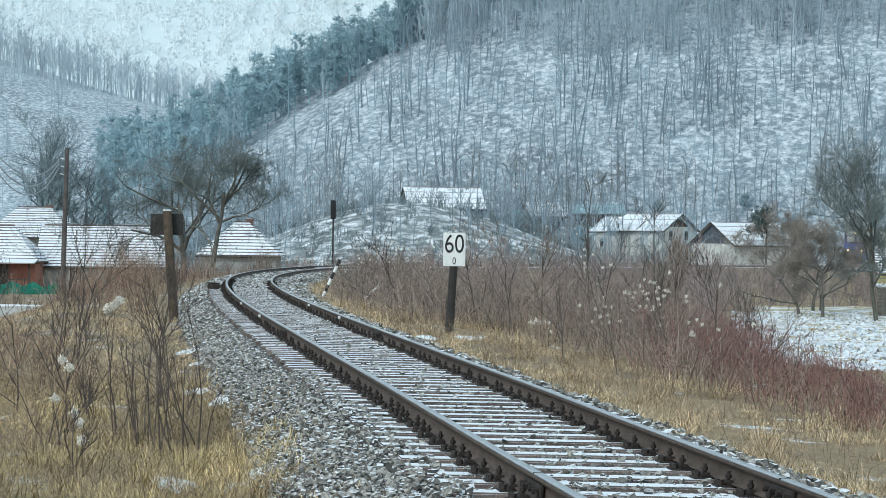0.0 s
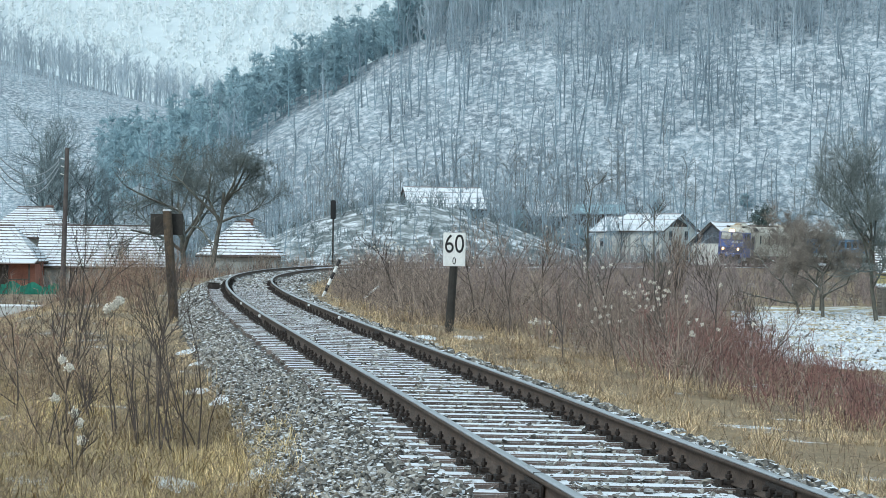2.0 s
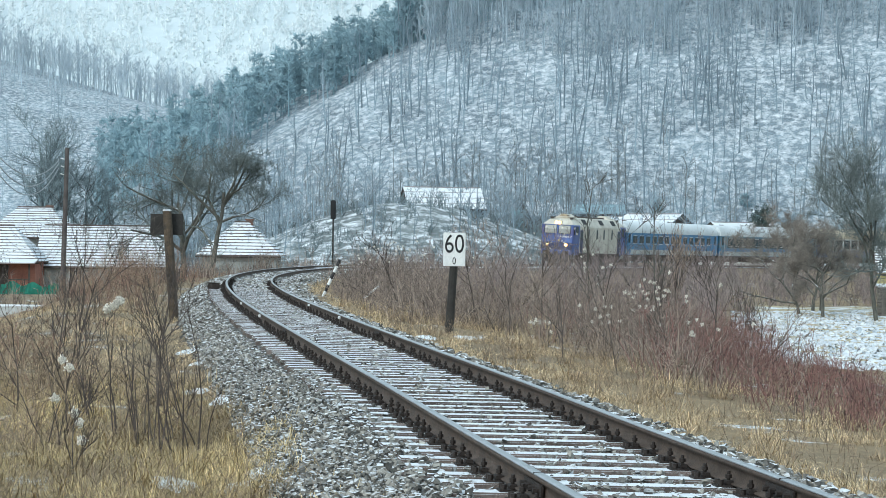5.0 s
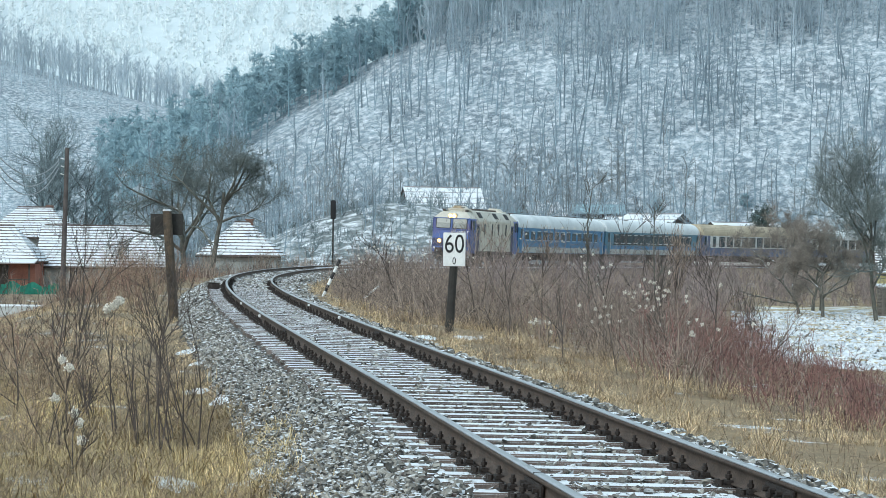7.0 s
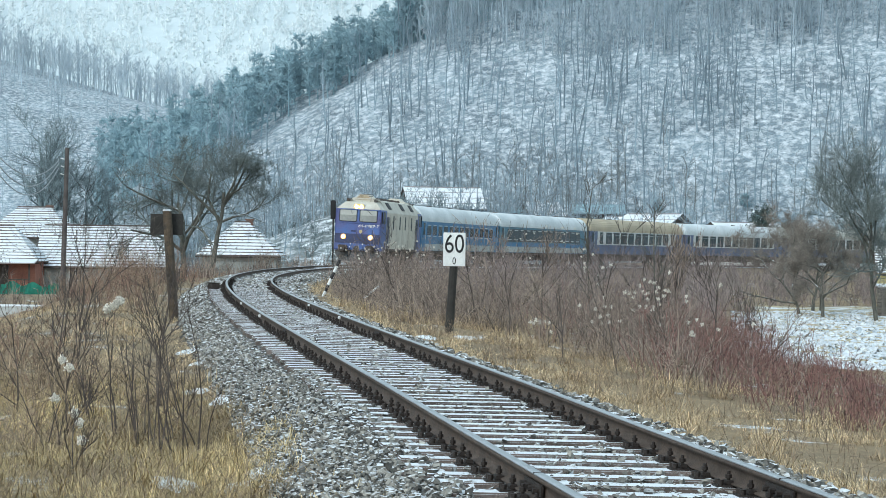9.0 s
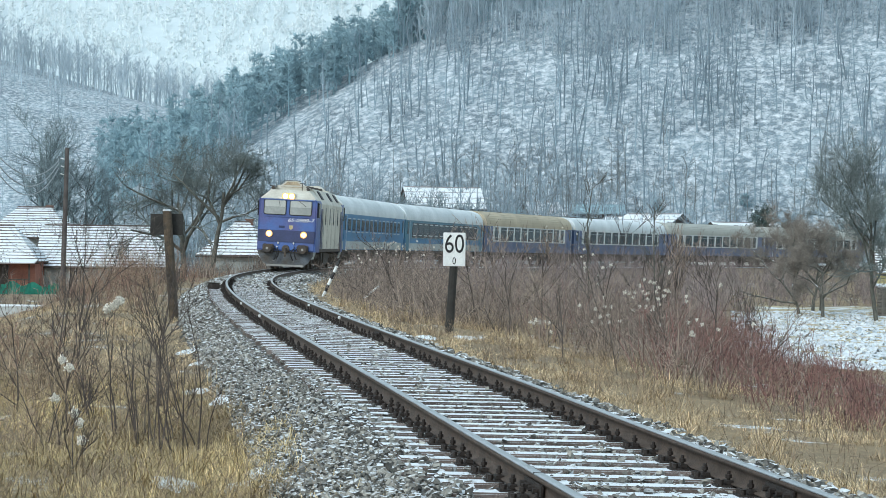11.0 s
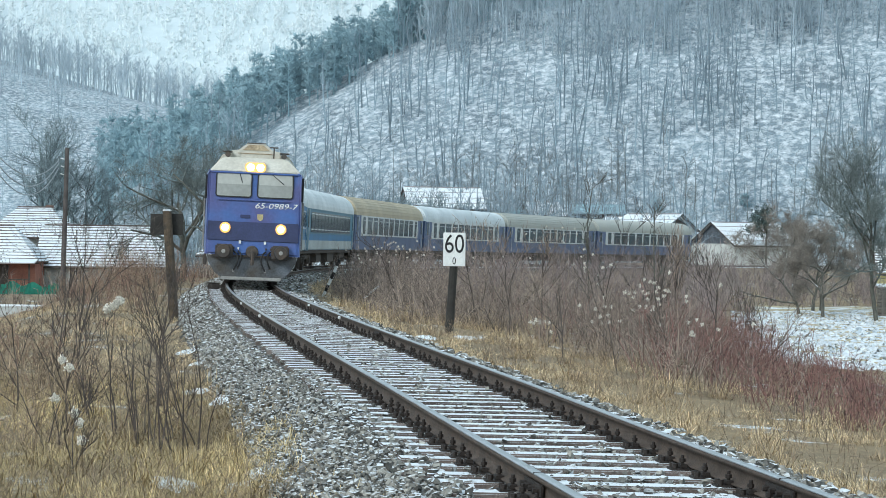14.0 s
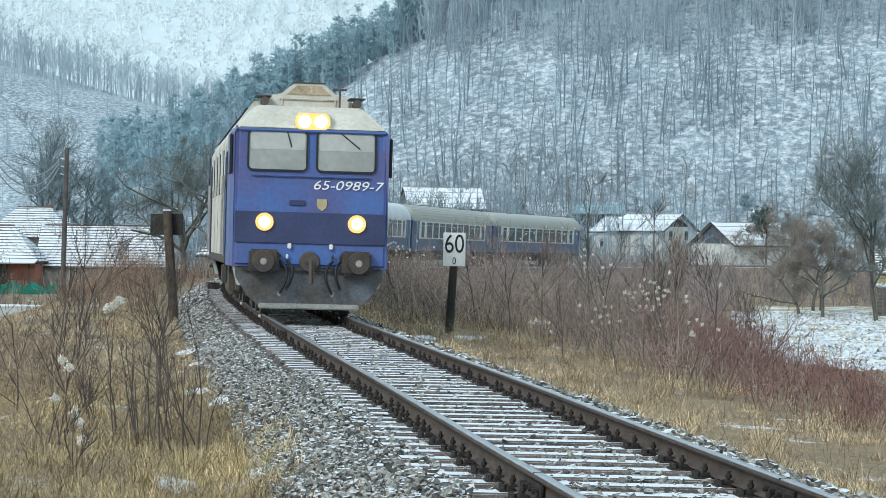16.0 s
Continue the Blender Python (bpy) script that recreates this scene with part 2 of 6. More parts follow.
def waves(x, y, size, seed=0):
    """A gentle uneven surface between about -1 and 1."""
    r = np.random.default_rng(seed)
    out = 0
    for k in range(7):
        a, f, p = r.uniform(0, 6.28), r.uniform(0.6, 2.0) / size, r.uniform(0, 6.28)
        out = out + np.sin((x * math.cos(a) + y * math.sin(a)) * f * 2 * math.pi / 2 + p)
    return out / 4


def hill_parts(x, y):
    """Heights of the near wooded hill, the hill behind it and the far mountain."""
    d = np.maximum(y, 1.0)
    u = np.clip(x / d, -0.9, 0.9)
    crest = np.interp(u, [-0.9, -0.19, -0.155, -0.106, -0.069, -0.02, 0.028, 0.077, 0.19, 0.9], [4, 7, 15, 24.5, 33, 43, 49.5, 54, 63, 70]) * 0.87
    near = crest * (smooth(d, 285, 330) * 0.1 + 0.9 * np.clip((d - 320) / 72, 0, 1)) * (1 - 0.25 * smooth(d, 430, 600))
    back_crest = np.interp(u, [-0.9, -0.2, -0.15, -0.1, -0.02, 0.2, 0.9], [66, 60, 52, 42, 22, 20, 20])
    back = back_crest * smooth(d, 480, 700) * (1 - 0.5 * smooth(d, 720, 900))
    far = 190 * smooth(d, 800, 1500) * (1.0 + 0.1 * np.sin(u * 9))
    return near, back, far


def height(x, y):
    """The lie of the land."""
    x, y = np.asarray(x, float), np.asarray(y, float)
    s, d = beside(x, y)
    zt = np.interp(s, ARC, LINE_Z)
    left = np.interp(-d, [0, 1.3, 2.0, 2.6, 3.4, 5.5, 10.5, 16], [-0.36, -0.38, -0.5, -0.62, -0.5, -0.55, -2.0, -2.15])
    right = np.interp(d, [0, 1.3, 2.0, 2.6, 5.0, 9.0, 16, 24], [-0.36, -0.38, -0.45, -0.55, -0.75, -1.1, -1.8, -2.05])
    z = np.where(d < 0, left, right) + zt * (1 - smooth(np.abs(d), 6, 20))
    z = z + 0.07 * waves(x, y, 3.0, 3) * smooth(np.abs(d), 2.4, 4.0) + 0.25 * waves(x, y, 25.0, 5) * smooth(np.abs(d), 18, 40)
    # a snowy knoll beyond the bend
    z = z + 8.6 * np.exp(-((x + 4) / 19) ** 2 - ((y - 250) / 22) ** 2) + 3.0 * np.exp(-((x - 14) / 16) ** 2 - ((y - 285) / 20) ** 2)
    near, back, far = hill_parts(x, y)
    rough = 1.5 * waves(x, y, 60, 9) * smooth(y, 330, 390)
    return z + np.maximum(np.maximum(near, back), far) + rough


def ground_z(x, y):
    return float(height(np.array([float(x)]), np.array([float(y)]))[0])


def grid_sheet(name, us, ys, spread=30.0):
    """A sheet of land over a fan of places."""
    U, Y = np.meshgrid(us, ys)
    X = U * (np.maximum(Y, 0) + spread)
    V = np.stack([X, Y, height(X, Y)], -1)
    a = np.arange(len(ys) * len(us)).reshape(len(ys), len(us))
    F = np.stack([a[:-1, :-1], a[:-1, 1:], a[1:, 1:], a[1:, :-1]], -1).reshape(-1, 4)
    me = mesh_from(name, V, [F])
    me.polygons.foreach_set("use_smooth", np.ones(len(F), dtype=bool))
    return me, V, F


us = np.concatenate([np.linspace(-2.5, -0.45, 24), np.linspace(-0.42, 0.42, 140), np.linspace(0.45, 2.5, 24)])
ys = np.concatenate([np.linspace(-120, 6, 22), np.arange(6.5, 60, 0.6), np.arange(60, 130, 1.0), np.arange(131, 300, 2.0), np.arange(302, 520, 4.0), np.geomspace(525, 3600, 60)])
me, LAND_V, LAND_F = grid_sheet("ground", us, ys)
me.materials.append(M_GROUND)
me.materials.append(M_HILL)
me.materials.append(M_RIME)
me.materials.append(M_FIELD)
me.materials.append(M_KNOLL)
centre = LAND_V[:-1, :-1]
along_s, beside_d = beside(centre[..., 0], centre[..., 1])
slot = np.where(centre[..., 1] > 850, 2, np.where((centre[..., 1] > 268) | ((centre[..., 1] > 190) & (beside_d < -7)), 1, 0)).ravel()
slot = np.where(((centre[..., 1] < 306) & (beside_d < -7)).ravel() & (slot == 1), 4, slot)
slot = np.where(((centre[..., 0] / np.maximum(centre[..., 1], 1) > 0.13) & (centre[..., 1] > 62) & (centre[..., 1] < 150)).ravel(), 3, slot)
me.polygons.foreach_set("material_index", slot.astype(np.int32))
ground = tagged(new("ground", me), "snow-dusted dry valley ground rising to wooded hills", "ground", kind="structure")

# ---- railway track ----
track = tagged(new("railway_track"), "single railway track with snow-dusted sleepers curving away", "railway track", kind="structure")
SPACING = 0.556


def sweep(profile, s, lat):
    """A section drawn along the railway: profile of (sideways, up) points round the rail's axis."""
    n = len(profile)
    V = np.stack([on_line(s, lat + px, pz) for px, pz in profile], 1)
    a = np.arange(len(s) * n).reshape(len(s), n)
    b = np.roll(a, -1, axis=1)
    return V.reshape(-1, 3), np.stack([a[:-1], b[:-1], b[1:], a[1:]], -1).reshape(-1, 4)


RAIL_STEP = np.concatenate([np.arange(-8, 140, 0.5), np.arange(140, 470, 1.0)])
FOOT = [(-0.0625, -0.149), (0.0625, -0.149), (0.0625, -0.139), (0.012, -0.122), (0.008, -0.05), (0.033, -0.038), (0.034, -0.012), (-0.034, -0.012), (-0.033, -0.038), (-0.008, -0.05), (-0.012, -0.122), (-0.0625, -0.139)]
CROWN = [(-0.034, -0.0125), (0.034, -0.0125), (0.032, -0.004), (0.024, 0.0), (-0.024, 0.0), (-0.032, -0.004)]
for lat in (-0.7535, 0.7535):
    v, f = sweep(FOOT, RAIL_STEP, lat)
    rail = put("rail", mesh_from("rail", v, [f[:, ::-1]]), M_RAIL, track, "rusted steel rail")
    v, f = sweep(CROWN, RAIL_STEP, lat)
    put("rail_head", mesh_from("rail_head", v, [f[:, ::-1]]), M_RAILTOP, rail, "worn shiny running surface")

# bed of ballast
BED = [(-2.3, -0.64), (-1.6, -0.27), (-1.3, -0.235), (-0.6, -0.215), (0.6, -0.215), (1.3, -0.225), (1.6, -0.25), (2.5, -0.62), (2.5, -0.9), (-2.3, -0.9)]
v, f = sweep(BED, np.arange(-8, 470, 1.0), 0.0)
tagged(put("ballast", mesh_from("ballast", v, [f[:, ::-1]]), M_BALLAST), "grey crushed-stone ballast bed dusted with snow", "ballast", kind="structure")


def stones(n, s_lo, s_hi, lat_of, up_of, size):
    """Angular broken stones strewn along the bed."""
    s = s_lo * (s_hi / s_lo) ** rng.random(n)
    lat = lat_of(n)
    P = on_line(s, lat, 0.0)
    P[:, 2] += up_of(lat) + rng.uniform(-0.02, 0.045, n)
    k = rng.uniform(*size, n) * np.clip(0.75 + s / 120, 0.9, 1.6)
    cube = np.array([[x, y, z] for x in (-1, 1) for y in (-1, 1) for z in (-1, 1)], float) * 0.5
    C = cube[None] * rng.uniform(0.5, 1.7, (n, 1, 3)) * [1, 1, 0.6] + rng.uniform(-0.34, 0.34, (n, 8, 3)) * [1, 1, 0.7]
    a, b = rng.uniform(0, 6.28, n), rng.uniform(-0.8, 0.8, n)
    ca, sa, cb, sb = np.cos(a)[:, None], np.sin(a)[:, None], np.cos(b)[:, None], np.sin(b)[:, None]
    x, y, z = C[..., 0], C[..., 1] * cb - C[..., 2] * sb, C[..., 1] * sb + C[..., 2] * cb
    V = np.stack([x * ca - y * sa, x * sa + y * ca, z], -1) * k[:, None, None] + P[:, None]
    q = np.array([[0, 1, 3, 2], [4, 6, 7, 5], [0, 4, 5, 1], [2, 3, 7, 6], [0, 2, 6, 4], [1, 5, 7, 3]])
    return V.reshape(-1, 3), (np.arange(n) * 8)[:, None, None] + q[None]


def bed_up(lat):
    return np.interp(lat, [p[0] for p in BED[:8]], [p[1] for p in BED[:8]])


def outer_left(n):
    return -1.38 - 0.8 * rng.random(n)


sets = [stones(18000, 13, 60, outer_left, bed_up, (0.014, 0.038)),
        stones(1300, 13, 28, lambda n: rng.uniform(-1.5, -1.1, n), lambda a: bed_up(a) + 0.045, (0.016, 0.038)),
        stones(3000, 60, 130, outer_left, bed_up, (0.035, 0.06)),
        stones(8500, 13, 75, lambda n: rng.uniform(-1.3, 1.3, n), lambda a: bed_up(a) + 0.012, (0.014, 0.04)),
        stones(2500, 75, 135, lambda n: rng.uniform(-1.3, 2.4, n), lambda a: bed_up(a) + 0.02, (0.04, 0.06)),
        stones(3500, 13, 80, lambda n: rng.uniform(1.2, 2.5, n), bed_up, (0.028, 0.055))]
V, F = merged([(v, f.reshape(-1, 4)) for v, f in sets])
me = mesh_from("ballast_stones", V, F)
me.polygons.foreach_set("use_smooth", np.zeros(len(me.polygons), dtype=bool))
tagged(put("ballast_stones", me, M_STONE), "loose grey angular ballast stones with snow", "ballast stone", kind="stuff")

# the sleepers with their fastenings
SLEEPER = bpy.data.meshes.new("sleeper")
bm = box(0, 0, -0.245, 2.6, 0.235, 0.16, 0.012)
bm.to_mesh(SLEEPER)
bm.free()
SLEEPER.materials.append(M_SLEEPER)
bm = box(0, 0, -0.158, 0.36, 0.16, 0.014, 0.003)
for side in (-1, 1):
    box(side * 0.088, 0, -0.135, 0.05, 0.12, 0.03, 0.004, bm)
    rod((side * 0.088, 0, -0.14), (side * 0.088, 0, -0.062), 0.0125, sides=6, bm=bm)
    rod((side * 0.088, 0, -0.108), (side * 0.088, 0, -0.084), 0.023, sides=6, bm=bm)
    rod((side * 0.15, -0.045, -0.15), (side * 0.15, -0.045, -0.118), 0.02, sides=6, bm=bm)
    rod((side * 0.15, 0.045, -0.15), (side * 0.15, 0.045, -0.118), 0.02, sides=6, bm=bm)
FASTENING = bpy.data.meshes.new("rail_fastening")
bm.to_mesh(FASTENING)
bm.free()
FASTENING.materials.append(M_IRON)
SL_V, SL_F = np.array([v.co for v in SLEEPER.vertices]), [list(p.vertices) for p in SLEEPER.polygons]


def sleepers():
    jit = random.Random(3)
    far_s = []
    n = 0
    s = 9.0 - 29 * SPACING
    while s < 300:
        m = line_frame(s) @ pose(jit.uniform(-0.03, 0.03), 0, jit.uniform(-0.006, 0.004), 0, 0, jit.uniform(-0.8, 0.8))
        if n < 249:
            ob = put("sleeper", SLEEPER, M_SLEEPER, track)
            ob.matrix_basis = m
            if n < 169:
                for lat in (-0.7535, 0.7535):
                    fx = put("rail_fastening", FASTENING, M_IRON, ob)
                    fx.matrix_basis = Matrix.Translation((lat, 0, 0))
        else:
            far_s.append(s)
        n += 1
        s += SPACING + jit.uniform(-0.02, 0.02)
    far_s = np.array(far_s)
    v, f = sticks(on_line(far_s, -1.3, -0.24), on_line(far_s, 1.3, -0.24), 0.13, 0.13, 4)
    tagged(put("far_sleepers", mesh_from("far_sleepers", v, [f]), M_SLEEPER, track, "more snow-dusted wooden sleepers"), kind="stuff")


def fishplates():
    for s in (14.0, 37.6, 61.0, 85.0):
        for lat in (-0.7535, 0.7535):
            for side in (-1, 1):
                bm = box(side * 0.028, 0, -0.085, 0.018, 0.62, 0.075, 0.006)
                for k in range(4):
                    rod((side * 0.03, -0.225 + k * 0.15, -0.085), (side * 0.075, -0.225 + k * 0.15, -0.085), 0.018, sides=6, bm=bm)
                part("fishplate", bm, M_IRON, track, "bolted steel joint plate").matrix_basis = line_frame(s) @ Matrix.Translation((lat, 0, 0))
            part("rail_gap", box(0, 0, -0.006, 0.07, 0.012, 0.0145), M_IRON, track, "dark gap of a rail joint").matrix_basis = line_frame(s) @ Matrix.Translation((lat, 0, 0))


sleepers()
fishplates()

# ---- the train ----
M_BLUE = mat("blue_loco_paint", (0.062, 0.126, 0.35), 0.4, 0.15, 1.1, 14.0, second=(0.09, 0.1, 0.26))
M_NAVY = mat("dark_blue_band", (0.035, 0.045, 0.12), 0.45, 0.2, 1.5, 20.0)
M_CREAM = mat("dirty_cream_paint", (0.62, 0.6, 0.53), 0.55, 0.15, 0.8, 14.0, second=(0.5, 0.47, 0.4))
M_GRIME = mat("grimy_dark_steel", (0.062, 0.056, 0.052), 0.75, 0.4, 3.0, 30.0, second=(0.09, 0.068, 0.052))
M_SOOT = mat("sooty_buffer_steel", (0.032, 0.03, 0.03), 0.6, 0.5, 4.0, 30.0, second=(0.07, 0.05, 0.036))
M_PLOUGH = mat("grey_plough_paint", (0.1, 0.112, 0.13), 0.5, 0.4, 1.6, 20.0, second=(0.07, 0.06, 0.05))
M_BUMPER = mat("pale_plough_edge", (0.33, 0.32, 0.3), 0.5, 0.25, 3.0, 25.0)
M_BLACK = mat("black_rubber", (0.012, 0.012, 0.013), 0.6, 0.1, 5.0, 40.0)
# glass made pale grey in its base colour to stand for reflected sky
M_GLASS = mat("sky_toned_glass", (0.33, 0.34, 0.32), 0.12, 0.12, 0.8, 9.0)
M_BLIND = mat("pale_sun_blind", (0.45, 0.46, 0.43), 0.3, 0.1, 0.8, 9.0)
M_COACHGLASS = mat("dark_coach_glass", (0.03, 0.045, 0.05), 0.12, 0.2, 0.7, 9.0, spec=0.22)
M_LAMPHOT = mat("lit_headlamp", (1.0, 0.9, 0.7), 0.3, 0.0, glow=((1.0, 0.74, 0.36), 9.0))
M_LAMPLOW = mat("lit_marker_lamp", (1.0, 0.9, 0.7), 0.3, 0.0, glow=((1.0, 0.74, 0.36), 6.0))
# orange emission on rim and plate imitates the halo round the lit lenses
M_LAMPRIM = mat("lamp_halo_glow", (0.5, 0.28, 0.1), 0.3, 0.0, glow=((1.0, 0.5, 0.12), 1.0))
M_WHITE = mat("white_paint", (0.8, 0.8, 0.78), 0.5, 0.08, 2.0, 20.0)
M_CREST = mat("brass_crest", (0.6, 0.5, 0.28), 0.4, 0.15, 9.0, 50.0, metal=0.5)
M_COACHBLUE = mat("coach_blue_paint", (0.05, 0.2, 0.4), 0.4, 0.15, 0.6, 12.0)
# blue raised above the paint's own tone to carry distance haze
M_COACHDARK = mat("coach_dark_blue_paint", (0.085, 0.125, 0.24), 0.4, 0.2, 0.6, 12.0)
M_TEAL = mat("coach_teal_paint", (0.075, 0.2, 0.29), 0.4, 0.15, 0.6, 12.0)
M_PALE = mat("coach_pale_grey_paint", (0.44, 0.48, 0.48), 0.5, 0.2, 0.6, 12.0)
M_ROOFSNOW = mat("frosted_coach_roof", (0.7, 0.74, 0.76), 0.7, 0.12, 0.5, 8.0, second=(0.58, 0.63, 0.65))
M_ROOFBEIGE = mat("beige_coach_roof", (0.52, 0.45, 0.33), 0.7, 0.15, 0.5, 8.0, second=(0.44, 0.38, 0.28))
M_ROOFGREY = mat("grey_coach_roof", (0.4, 0.41, 0.38), 0.7, 0.15, 0.5, 8.0, second=(0.46, 0.46, 0.42))
M_WFRAME = mat("white_window_band", (0.68, 0.7, 0.7), 0.5, 0.1, 1.0, 15.0)


def text_mesh(words, size, depth=0.004, shear=0.0):
    cu = bpy.data.curves.new("lettering", "FONT")
    cu.body, cu.size, cu.extrude, cu.align_x, cu.align_y, cu.shear = words, size, depth, "CENTER", "CENTER", shear
    ob = bpy.data.objects.new("lettering", cu)
    scene.collection.objects.link(ob)
    bpy.context.view_layer.update()
    me = bpy.data.meshes.new_from_object(ob.evaluated_get(bpy.context.evaluated_depsgraph_get()))
    bpy.data.objects.remove(ob)
    return me


WHEELSET = {}


def wheelset(parent, y, r):
    """Two wheels on an axle, with flanges."""
    if r not in WHEELSET:
        bm = rod((-0.95, 0, 0), (0.95, 0, 0), 0.08, sides=8)
        for side in (-1, 1):
            rod((side * 0.69, 0, 0), (side * 0.82, 0, 0), r, sides=28, bm=bm)
            rod((side * 0.675, 0, 0), (side * 0.7, 0, 0), r + 0.03, sides=28, bm=bm)
            rod((side * 0.82, 0, 0), (side * 0.86, 0, 0), 0.16, sides=10, bm=bm)
            for k in range(4):
                a = k * math.pi / 2
                box(side * 0.825, 0.6 * r * math.cos(a), 0.6 * r * math.sin(a), 0.02, 0.12, 0.12, 0.0, bm)
        me = bpy.data.meshes.new("wheelset")
        bm.to_mesh(me)
        bm.free()
        WHEELSET[r] = me
    ob = put("wheelset", WHEELSET[r], M_GRIME, parent)
    ob.matrix_basis = Matrix.Translation((0, y, r))
    ob["radius"] = r
    return ob


def bogie(parent, y, axles, r):
    long = max(axles) - min(axles) + 1.3
    bm = box(0, y, 0.62, 1.3, long * 0.5, 0.25, 0.03)
    for side in (-1, 1):
        box(side * 1.0, y, 0.68, 0.16, long, 0.22, 0.03, bm)
        for a in axles:
            box(side * 1.02, y + a, 0.5, 0.26, 0.34, 0.34, 0.04, bm)
            for e in (-0.28, 0.28):
                rod((side * 1.02, y + a + e, 0.42), (side * 1.02, y + a + e, 0.8), 0.08, sides=8, bm=bm)
    part("bogie_frame", bm, M_GRIME, parent, "grimy dark steel bogie frame")
    return [wheelset(parent, y + a, r) for a in axles]


def buffer(parent, x, y, sign):
    bm = rod((x, y, 1.0), (x, y + sign * 0.42, 1.0), 0.1, sides=12)
    rod((x, y + sign * 0.4, 1.0), (x, y + sign * 0.46, 1.0), 0.21, 0.19, sides=20, bm=bm)
    b = part("buffer", bm, M_SOOT, parent, "round dark steel buffer")
    part("worn_centre", rod((x, y + sign * 0.455, 1.0), (x, y + sign * 0.468, 1.0), 0.07, 0.05, sides=14), M_BUMPER, b, "rubbed bright centre")


def panel(x, y, z, w, h, r, t, turn, hole=0.0):
    """A plate with rounded corners, upright and facing along y; with hole, only its rim of that width."""
    def ring(w, h, r):
        out = []
        for cx, cz, a0 in ((1, 1, 0), (-1, 1, 90), (-1, -1, 180), (1, -1, 270)):
            for k in range(5):
                a = radians(a0 + k * 22.5)
                out.append((cx * (w / 2 - r) + r * math.cos(a), cz * (h / 2 - r) + r * math.sin(a)))
        return out
    bm = bmesh.new()
    outer = ring(w, h, r)
    if not hole:
        bm.free()
        bm = prism(outer, "y", -t / 2, t / 2)
    else:
        inner = ring(w - 2 * hole, h - 2 * hole, max(0.01, r - hole))
        vs = [[bm.verts.new((p[0], yy, p[1])) for p in q] for q, yy in ((outer, -t / 2), (outer, t / 2), (inner, t / 2), (inner, -t / 2))]
        n = len(outer)
        for a, b in ((0, 1), (1, 2), (2, 3), (3, 0)):
            for i in range(n):
                bm.faces.new((vs[a][i], vs[a][(i + 1) % n], vs[b][(i + 1) % n], vs[b][i]))
        bmesh.ops.recalc_face_normals(bm, faces=bm.faces)
    bmesh.ops.transform(bm, matrix=Matrix.Translation((x, y, z)) @ turn.to_4x4(), verts=bm.verts)
    return bm


